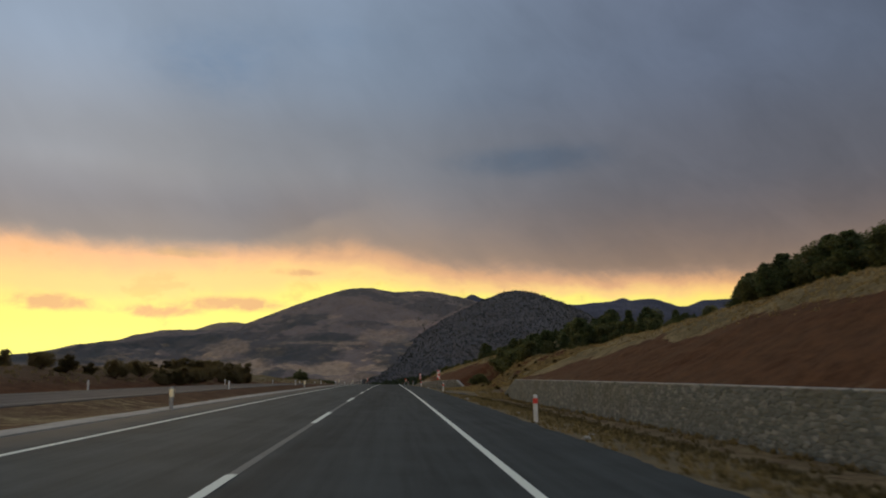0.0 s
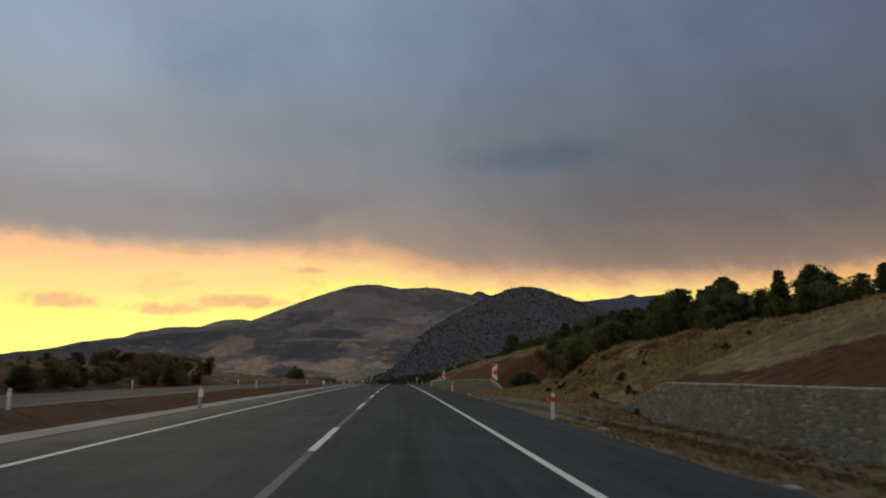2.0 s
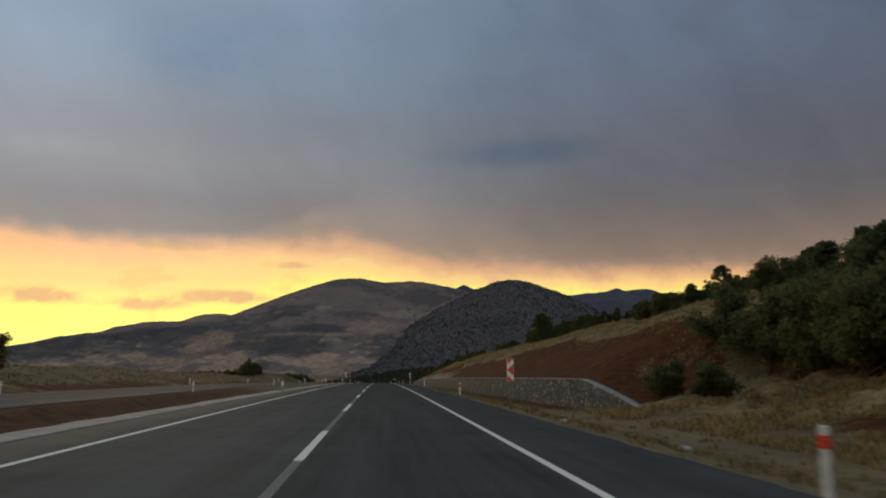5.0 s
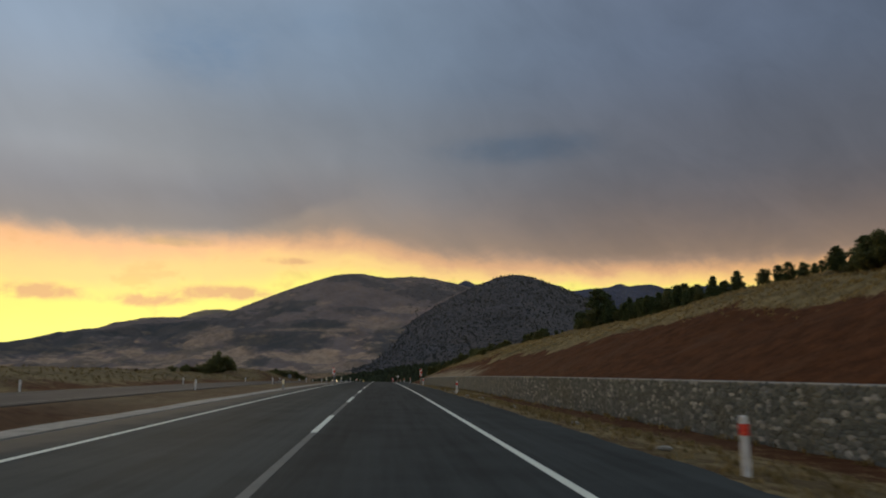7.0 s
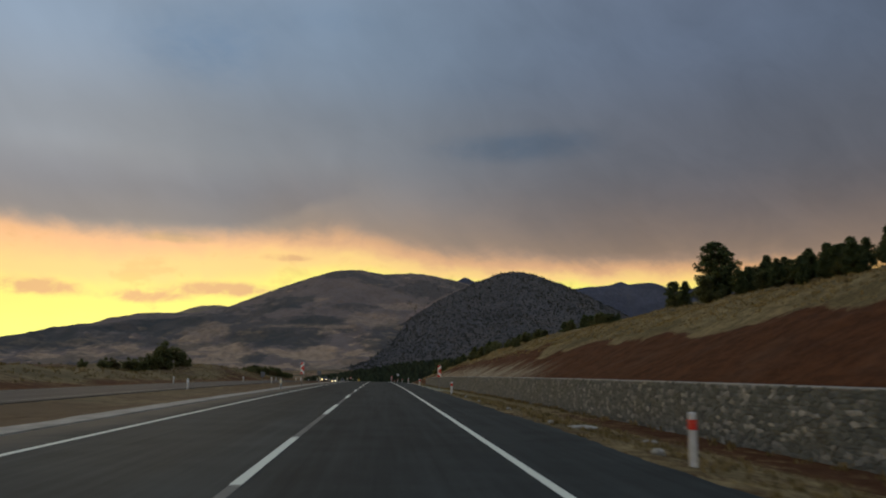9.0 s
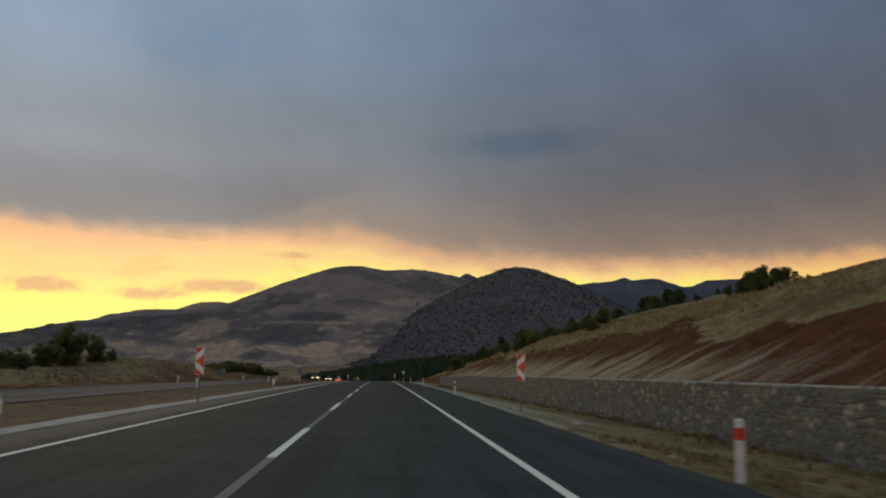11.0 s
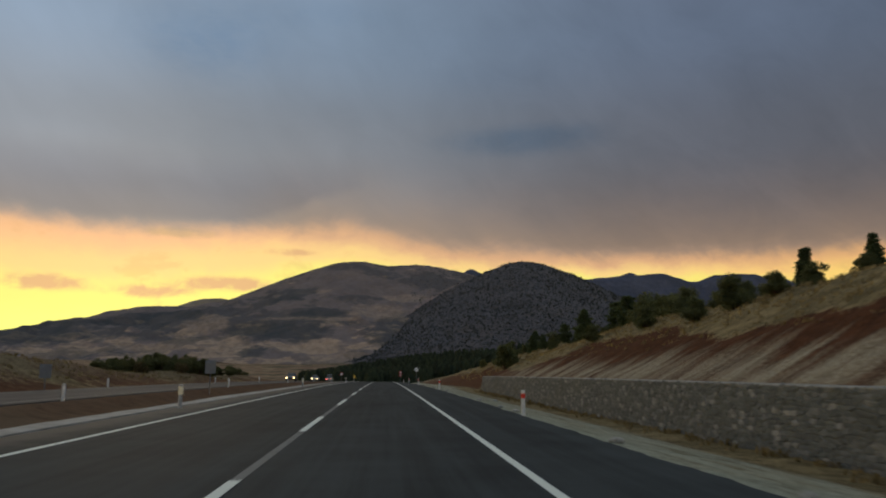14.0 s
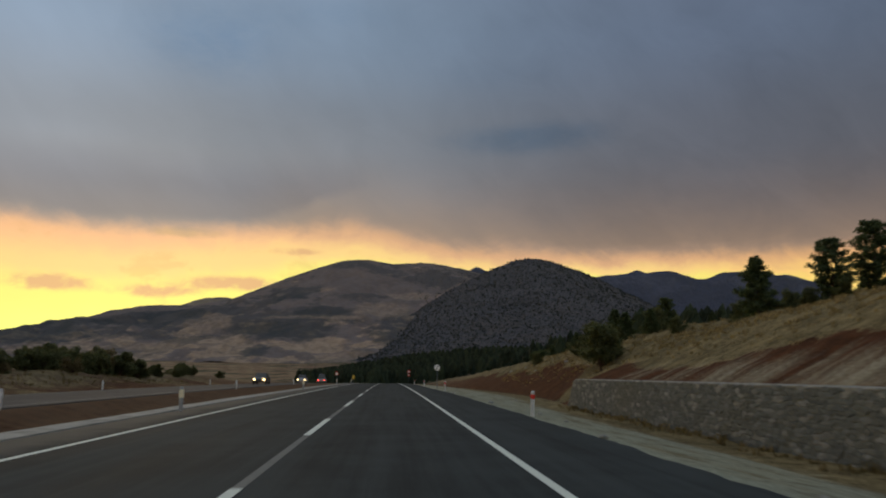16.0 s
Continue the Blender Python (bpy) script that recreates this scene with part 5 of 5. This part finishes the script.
# single trees along the crest
PLACES = [(31.2, 253.6, 13.0, 2), (32.3, 254.6, 12.5, 2), (31.6, 255.6, 11.2, 4), (30.2, 252.6, 10.4, 4), (30.4, 259, 10.2, 0), (30.8, 263, 10.6, 2), (34.9, 251.6, 11.7, 0), (33.2, 241.5, 10.4, 1), (41.6, 252, 12.7, 2), (36.0, 246, 11.0, 1), (37.5, 241, 11.6, 0), (29.5, 235.6, 8.8, 1), (39, 238, 11.3, 1), (36, 229, 10.6, 1), (33, 223, 9.6, 0), (30.5, 262, 9.6, 4), (32, 266, 9.2, 3),
          (33, 290, 9.6, 2), (31.5, 293, 9.2, 3), (33, 296.5, 9.2, 1), (38, 305, 9.8, 1), (32.3, 318.8, 10.3, 0), (32.4, 314.6, 10.4, 3), (34.7, 315.2, 10.8, 1), (39, 318.2, 10.5, 0), (39.4, 313.9, 11.1, 1), 
          (23.8, 375.1, 8.3, 0), (27.1, 362.5, 9.4, 4), (29.3, 359.8, 9.6, 3), (26, 355, 8.3, 4), (26, 360, 8.4, 3), (26.5, 371.4, 8.9, 2), (26.4, 367.2, 9.1, 2), (26, 376, 6.7, 4), (25, 380, 6.4, 4), (26, 373, 6.5, 4), (27, 384, 6.6, 4), (26, 369, 6.7, 4), (24.6, 409.6, 7.9, 0), (25, 398, 7.4, 4), (28, 404, 8.6, 2),
          (20.5, 299.7, 6.7, 4), (20.6, 297.4, 6.4, 4), (21.6, 310, 6.9, 4), (19.9, 322.6, 6.2, 4), (19.4, 326.0, 6.5, 4), (19.2, 331.0, 5.8, 4), (19.1, 339.3, 6.0, 4), (17.7, 347.8, 5.2, 4), (21.3, 303.0, 6.9, 4), (21.2, 306.5, 6.7, 3), (22.4, 300.5, 7.6, 4), (35, 325.0, 11.1, 0), (37, 323.7, 11.9, 0), (37, 319.4, 11.5, 0), (35, 311.5, 9.4, 1), (33, 304.1, 9.5, 3), (24.5, 316, 7.9, 4), (26, 317, 8.0, 4), (26, 321, 7.7, 4), (26, 325, 7.6, 3), (26, 330, 7.8, 4), (26, 335, 7.8, 4), (27, 341, 8.0, 3), (24, 330, 6.8, 1), (23.5, 341, 6.5, 4), (24.5, 343.5, 6.8, 4), (24, 347, 7.2, 4), (25, 350, 7.7, 4), (26, 352.5, 8.2, 4), (26.5, 345, 7.6, 4), (19, 396, 6.0, 4), (15.9, 381.9, 4.9, 3), (16.6, 383.6, 4.6, 4), (17.8, 388, 4.6, 3), (18, 398, 4.3, 4), (17, 412, 3.8, 4), (20, 392, 5.2, 3)]
# the wood behind the first crest
for i in range(118):
    s = 46 + i * 1.1 + rnd.uniform(-1.5, 1.5)
    x = rnd.uniform(25.5, 37)
    top = float(np.interp(s, (46, 60, 66, 70, 76, 80, 90, 97, 104, 108, 114, 118, 125, 131, 135, 141, 147, 152, 158, 170), (10.1, 9.7, 9.0, 7.1, 6.9, 7.15, 7.25, 7.2, 7.8, 8.9, 8.2, 8.1, 9.8, 9.7, 8.7, 9.2, 9.9, 9.2, 9.8, 9.2)))
    PLACES.append((x, s, top + (x - 28) * 0.27 - 1.2 * rnd.random() ** 2, rnd.choice((0, 2, 2, 0, 1, 3, 4))))
for i in range(16):
    s = 116 + i * 2.3
    PLACES.append((rnd.uniform(22, 25), s, rnd.uniform(5.8, 7.6), rnd.choice((3, 4))))
for i in range(34):
    s = 164 + i * 1.7 + rnd.uniform(-1.5, 1.5)
    x = rnd.uniform(31, 40)
    top = float(np.interp(s, (160, 190, 197, 206, 222, 232), (10.1, 10.0, 9.6, 9.1, 9.1, 9.3)))
    PLACES.append((x, s, top + (x - 32) * 0.25 - 0.9 * rnd.random() ** 2, rnd.choice((0, 2, 3, 1))))
# low growth between the pines on the crest
for i in range(64):
    x = rnd.uniform(30.5, 36)
    PLACES.append((x, 219 + i * 0.6, 9.1 + (x - 31) * 0.30 + rnd.uniform(0.0, 1.1), rnd.choice((0, 1, 2, 0, 2, 4))))
# the farther trees beyond the end of the wall
for i in range(36):
    s = 396 + i * 4.2
    x = rnd.uniform(19, 30) + i * 0.5
    PLACES.append((x, s, 4.9 + 0.15 * (x - 20) + rnd.uniform(-1.0, 1.0), rnd.choice((0, 2, 3, 4))))
for i in range(26):
    s = 43 + i * 0.95
    x = rnd.uniform(28, 36)
    PLACES.append((x, s, float(np.interp(s, (43, 60, 68), (9.9, 9.6, 8.6))) + (x - 28) * 0.28 - 1.0 * rnd.random() ** 2, rnd.choice((2, 3, 4, 0))))
# young pines and bushes in close stands along the rim
for i in range(30):
    s = 174 + i * 1.02
    PLACES.append((rnd.uniform(28.6, 31.4), s, float(np.interp(s, (174, 181, 186, 193, 198, 204), (9.6, 9.7, 9.4, 9.2, 8.9, 8.6))) + rnd.uniform(-0.35, 0.15), (2, 4, 0, 2, 3, 4, 2)[i % 7]))
for i in range(12):
    s = 274 + i * 0.85
    PLACES.append((28 + rnd.uniform(-0.8, 0.8), s, float(np.interp(s, (274, 277, 280, 283.5), (7.9, 8.7, 8.8, 7.4))) + rnd.uniform(-0.2, 0.15), (4, 2, 4, 3)[i % 4]))
PLACES += [(30, 207, 8.9, 2), (30, 209, 9.1, 2), (30, 212, 9.3, 1), (30, 214.5, 9.0, 3), (30, 218, 8.8, 0), (30.5, 222, 9.6, 1), (30, 226, 9.0, 0),
           (28, 321, 9.4, 3), (28.5, 317.6, 8.7, 1), (28, 314.5, 8.8, 3), (28, 327.5, 8.9, 1), (27, 333, 8.9, 1), (22, 390, 6.4, 0), (22, 384, 5.6, 4), (22, 397, 6.6, 0)]
PLACES += [(31, 127.6, 11.0, 3), (32, 129.6, 11.2, 4), (30.6, 126.2, 10.5, 4)]
plant(TREES, PLACES)

SHRUBS = [(broadleaf(6, 2.4, 0.62, "dense dark green shrub by the road", OAK_LEAVES, "shrub", 0.04), 2.7), (broadleaf(7, 2.4, 0.7, "brownish dry shrub on the bank", SCRUB, "shrub", 0.04), 2.7),
          (broadleaf(8, 5.0, 0.55, "large rounded dark green bush on the far bank", OAK_LEAVES, "shrub", 0.03), 5.6),
          (broadleaf(18, 5.0, 0.58, "large olive-brown bush on the far bank", BUSH_LEAVES, "shrub", 0.03), 5.6)]
# a hedge between the fields beyond the bank
hedge = [(-56 + rnd.uniform(-2, 2), 312 + i * 3.4, float(np.interp(i, (0, 6, 13, 19, 24), (1.9, 2.4, 2.8, 4.0, 4.6))) + rnd.uniform(-0.3, 0.2), (2, 2, 0)[i % 3]) for i in range(25)]
places = hedge + [(17.4, 147.6, 2.25, 0), (17.9, 142.6, 2.15, 0), (-32, 316, 6.3, 2), (-34, 320.5, 5.4, 2), (-32.8, 312, 4.4, 2), (-31, 321, 5.3, 2), (-30.6, 325.5, 3.8, 2), (-33, 305.5, 3.4, 2), (-33, 301, 3.2, 2), (-33, 290, 2.9, 2), (-33.5, 284, 2.6, 2), (-34, 296, 3.0, 2)]
for i in range(64):
    s = 66 + i * 1.54 + rnd.uniform(-1.2, 1.2)
    x = -rnd.uniform(23.5 if s < 136 else 26, 35)
    top = float(np.interp(s, (80, 86, 95, 106, 114, 125, 138, 165), (3.4, 3.6, 2.9, 2.0, 2.3, 3.2, 4.2, 4.7)))
    places.append((x, s, top - 0.35 - (x + 28) * 0.07 - 0.8 * rnd.random() ** 2, rnd.choice((3, 3, 3, 1))))
for i in range(26):
    places.append((-rnd.uniform(20.8, 24), 86 + i * 2.0, rnd.uniform(1.2, 2.4), rnd.choice((3, 3, 1))))
for i in range(58):
    s = 386 + i * 1.1
    x = -rnd.uniform(26, 34)
    top = float(np.interp(s, (386, 398, 403, 415, 421, 430, 440, 450), (2.8, 3.1, 3.7, 4.3, 3.8, 2.8, 2.7, 3.3)))
    places.append((x, s, top - (x + 30) * 0.06 - 0.7 * rnd.random() ** 2, rnd.choice((2, 2, 2, 0, 3))))
for i in range(2):
    places.append((-rnd.uniform(30, 34), 262 + i * 29.0, rnd.uniform(1.6, 2.6), rnd.choice((1, 1, 0))))
for i in range(16):
    places.append((-rnd.uniform(36, 80), 430 + i * 7.0, rnd.uniform(1.5, 3.6), rnd.choice((0, 2))))
for i in range(30):
    s = rnd.uniform(82, 124)
    x = rnd.uniform(13.5, 22)
    places.append((x, s, on_ground(x, s) - float(road_z(s)) + rnd.uniform(0.2, 0.6), 1))
plant(SHRUBS, places)


# ---- far pine wood ----
def far_wood():
    rnd = random.Random(9)
    verts, faces = [], []
    spots = []
    while len(spots) < 6500:
        y = 470 + 880 * rnd.random() ** 1.2
        x = -75 + rnd.random() ** 0.85 * (200 + (y - 470) * 0.45)
        if (y < 660 and x < 40 + (600 - y) * 0.05) or x < -0.105 * (y - 327):
            continue
        spots.append((x, y))
    for _ in range(1100):
        y = rnd.uniform(690, 1150)
        spots.append((rnd.uniform(-0.105 * (y - 327), 40), y))
    zs = ground_z(np.array([p[0] for p in spots]), np.array([p[1] for p in spots])) - 0.5
    for (x, y), z in zip(spots, zs):
        h = rnd.uniform(4.5, 8.0)
        r = h * rnd.uniform(0.2, 0.32)
        k = len(verts)
        n = 6
        for ring, (f, q) in enumerate(((0.12, 1.0), (0.5, 0.75), (0.8, 0.42))):
            for i in range(n):
                a = i * 6.283 / n + ring * 0.5
                j = rnd.uniform(0.7, 1.25)
                verts.append((x + math.cos(a) * r * q * j, y + math.sin(a) * r * q * j, z + h * (f + rnd.uniform(-0.06, 0.06))))
        verts.append((x, y, z + h))
        for ring in range(2):
            for i in range(n):
                a, b = k + ring * n + i, k + ring * n + (i + 1) % n
                faces.append((a, b, b + n, a + n))
        for i in range(n):
            faces.append((k + 2 * n + i, k + 2 * n + (i + 1) % n, k + 3 * n))
    ob = new("pine_wood", mesh_of("pine_wood", verts, faces, WOOD_FAR))
    return tagged(ob, "dark pine wood in the valley ahead", "wood", kind="stuff")


far_wood()


# ---- dry grass ----
def grass_tufts(count, seed, spot, tall, label, mat=STRAW):
    """Tufts of a few bent blades each; spot() gives places."""
    rnd = random.Random(seed)
    pts = [spot(rnd) for _ in range(count)]
    zs = ground_z(np.array([p[0] for p in pts]), np.array([p[1] for p in pts]))
    verts, faces = [], []
    for (x, y), z in zip(pts, zs):
        h = tall * rnd.uniform(0.5, 1.3)
        for _ in range(5):
            a, w, l = rnd.uniform(0, 6.28), rnd.uniform(0.02, 0.05), rnd.uniform(0.2, 0.7) * h
            px, py = x + rnd.uniform(-0.12, 0.12), y + rnd.uniform(-0.12, 0.12)
            dx, dy = math.cos(a), math.sin(a)
            k = len(verts)
            verts += [(px - dy * w, py + dx * w, z - 0.03), (px + dy * w, py - dx * w, z - 0.03), (px + dx * l * 0.4, py + dy * l * 0.4, z + h * 0.7), (px + dx * l, py + dy * l, z + h * rnd.uniform(0.8, 1.05))]
            faces += [(k, k + 1, k + 2), (k + 2, k + 1, k + 3)]
    ob = new("dry_grass", mesh_of("dry_grass", verts, faces, mat))
    return tagged(ob, label, "grass", kind="stuff")


def crest_spot(rnd):
    s = rnd.uniform(5, 420)
    return float(crest_x(s)) + rnd.triangular(-5.0, 9, 0.0), s


def mound_spot(rnd):
    while True:
        x, s = rnd.uniform(11.0, 24), rnd.uniform(80, 142)
        if float(fractal(np.array(x * 0.35), np.array(s * 0.35), 3, 44)) < 0.05:
            return x, s


def verge_spot(rnd):
    return rnd.triangular(5.75, 11.5, 6.4), rnd.choice((rnd.uniform(2, 66), rnd.uniform(112, 242)))


def bank_spot(rnd):
    return -rnd.uniform(22.5, 38), rnd.uniform(20, 430)


def ditch_spot(rnd):
    return rnd.triangular(7.6, 13.0, 9.4), rnd.uniform(4, 72)


def foot_spot(rnd):
    s = rnd.choice((rnd.uniform(10, 80), rnd.uniform(150, 375), rnd.uniform(225, 375)))
    s = 0.5 * round(s / 0.5 * 0.3) / 0.3 + rnd.gauss(0, 0.25)          # in clumps
    return float(wall_x(s)) - abs(rnd.gauss(0.15, 0.45)) - 0.08, s


grass_tufts(1000, 16, foot_spot, 0.19, "dry brown weeds growing at the foot of the walls", VERGE_GRASS)
grass_tufts(20000, 11, crest_spot, 0.16, "long dry straw-coloured grass on the crest")
grass_tufts(6500, 12, mound_spot, 0.22, "dry straw-coloured grass on the mound")
grass_tufts(1100, 15, ditch_spot, 0.14, "dark weeds in the ditch beside the road", SCRUB)
grass_tufts(3200, 13, verge_spot, 0.11, "short dry grass on the verge", VERGE_GRASS)
grass_tufts(6000, 14, bank_spot, 0.22, "dry brown grass on the far bank", VERGE_GRASS)


# ---- signs ----
def disc(bm, r, y0, y1, z, n=28):
    return slab(bm, [(r * math.cos(a), z + r * math.sin(a)) for a in np.linspace(0, 2 * np.pi, n + 1)[:-1]], y0, y1)


def triangle(r, z):
    return [(0, z + r), (-r * 0.87, z - r * 0.5), (r * 0.87, z - r * 0.5)]


def sign_base(name, x, s, top, label):
    root = empty(name, pose(x, s, on_ground(x, s)), label, "road sign")
    part("pole", rod(bmesh.new(), 0, 0.05, -0.4, top, 0.035), STEEL, root, "grey steel pole")
    return root


def end_sign(x, s, high):
    h = float(road_z(s)) + high - on_ground(x, s)
    root = sign_base("end_of_limit_sign", x, s, h + 0.2, "round white sign with a black slash on a steel pole")
    plate = part("plate", disc(bmesh.new(), 0.32, -0.012, 0.012, h), WHITE_FILM, root, "round white plate")
    part("slash", slab(bmesh.new(), [(-0.17, h - 0.23), (-0.12, h - 0.26), (0.17, h + 0.23), (0.12, h + 0.26)], -0.017, -0.013), BLACK_FILM, plate, "black diagonal bar")


def twin_sign(x, s, high):
    h = float(road_z(s)) + high - on_ground(x, s)
    root = sign_base("warning_signs", x, s, h + 0.2, "round red-rimmed sign over a warning triangle")
    plate = part("round_plate", disc(bmesh.new(), 0.42, -0.012, 0.012, h), RED_FILM, root, "red rim")
    part("field", disc(bmesh.new(), 0.28, -0.018, -0.013, h), WHITE_FILM, plate, "white field")
    tri = part("triangle_plate", slab(bmesh.new(), triangle(0.52, h - 0.95), -0.012, 0.012), RED_FILM, root, "red triangle rim")
    part("field", slab(bmesh.new(), triangle(0.30, h - 0.95), -0.018, -0.013), WHITE_FILM, tri, "white field")


def give_way(x, s, high):
    h = float(road_z(s)) + high - on_ground(x, s)
    root = sign_base("warning_sign", x, s, h, "white warning triangle with a red rim on a pole")
    tri = part("plate", slab(bmesh.new(), triangle(0.55, h), -0.012, 0.012), RED_FILM, root, "red rim")
    part("field", slab(bmesh.new(), triangle(0.42, h), -0.018, -0.013), WHITE_FILM, tri, "white field")


def back_sign(x, s, w, z0, z1):
    root = sign_base("road_sign", x, s, z1 - 0.1, "rectangular road sign seen from its grey back")
    bm = box(bmesh.new(), -w / 2, w / 2, -0.015, 0.015, z0, z1, 0.01)
    part("plate", bm, SIGN_BACK, root, "blue-grey metal back")
    for z in (z0 + 0.3, z1 - 0.3):
        part("bracket", box(bmesh.new(), -w / 2 + 0.06, w / 2 - 0.06, -0.045, -0.016, z - 0.02, z + 0.02), STEEL, root)


def hazard_marker(x, s, high):
    h = float(road_z(s)) + high - on_ground(x, s)
    root = sign_base("hazard_marker", x, s, h, "yellow hazard marker board on a short pole")
    part("plate", box(bmesh.new(), -0.25, 0.25, -0.015, 0.015, h - 0.45, h + 0.45, 0.01), YELLOW_FILM, root, "yellow reflective board")


end_sign(6.8, 416.0, 2.05)
twin_sign(7.2, 560.0, 3.4)
give_way(-9.2, 500.0, 1.9)
back_sign(-9.8, 341.2, 0.70, 1.34, 2.2)
back_sign(-20.3, 341.0, 0.75, 0.75, 1.65)
hazard_marker(-6.6, 520.0, 1.4)


# ---- cars on the other carriageway ----
def car(name, x, s, turn, paint, lamps, label, tall=1.45, lamp_label="lit headlight", long=4.3):
    """A car facing -y: lofted body, glasshouse, wheels, lamps."""
    root = empty(name, pose(x, s, float(road_z(s)) - 0.02, 0, 0, turn), label, "car")
    ys = [-long / 2, -long * 0.49, -long * 0.25, long * 0.3, long * 0.47, long / 2]
    tops = [0.55, 0.70, 0.92, 0.95, 0.90, 0.60]
    halfs = [0.70, 0.82, 0.87, 0.87, 0.84, 0.74]
    bm = bmesh.new()
    loops = []
    for y, t, w in zip(ys, tops, halfs):
        ring = [(-w, 0.28), (-w * 1.02, 0.55), (-w * 0.94, t), (w * 0.94, t), (w * 1.02, 0.55), (w, 0.28)]
        loops.append([bm.verts.new((px, y, pz)) for px, pz in ring])
    for p, q in zip(loops, loops[1:]):
        for i in range(6):
            bm.faces.new((p[i], p[(i + 1) % 6], q[(i + 1) % 6], q[i]))
    bm.faces.new(loops[0])
    bm.faces.new(loops[-1][::-1])
    bmesh.ops.recalc_face_normals(bm, faces=bm.faces)
    part("body", bm, paint, root)
    bm = bmesh.new()
    low = [bm.verts.new(p) for p in ((-0.78, -long * 0.22, 0.9), (0.78, -long * 0.22, 0.9), (0.78, long * 0.36, 0.93), (-0.78, long * 0.36, 0.93))]
    top = [bm.verts.new(p) for p in ((-0.58, -long * 0.06, tall), (0.58, -long * 0.06, tall), (0.58, long * 0.22, tall), (-0.58, long * 0.22, tall))]
    for i in range(4):
        bm.faces.new((low[i], low[(i + 1) % 4], top[(i + 1) % 4], top[i]))
    bm.faces.new(top)
    bmesh.ops.recalc_face_normals(bm, faces=bm.faces)
    part("windows", bm, GLASS_DARK, root, "dark glass")
    part("roof", box(bmesh.new(), -0.58, 0.58, -long * 0.06, long * 0.22, tall - 0.01, tall + 0.03, 0.01), paint, root)
    for sx in (-1, 1):
        for wy in (-long * 0.31, long * 0.30):
            bm = bmesh.new()
            bmesh.ops.create_cone(bm, cap_ends=True, segments=18, radius1=0.31, radius2=0.31, depth=0.2, matrix=pose(sx * 0.76, wy, 0.31, 0, 90, 0))
            part("wheel", bm, RUBBER, root, "black tyre")
        bm = bmesh.new()
        bmesh.ops.create_uvsphere(bm, u_segments=12, v_segments=8, radius=0.13, matrix=pose(sx * 0.62, -long / 2 - 0.01, 0.62) @ Matrix.Diagonal((1.1, 0.35, 0.8, 1)))
        part("lamp", bm, lamps, root, lamp_label)
    return root


car("oncoming_car", -14.9, 436.0, 0, CAR_DARK, HEADLIGHT, "dark car with lit headlights on the other carriageway")
car("oncoming_car", -14.6, 484.0, 0, CAR_WHITE, HEADLIGHT, "pale car with lit headlights on the other carriageway")
car("leaving_car", -12.6, 505.0, 0, CAR_WHITE, TAILLIGHT, "pale van with red tail lights near the junction", 1.9, "red tail light")
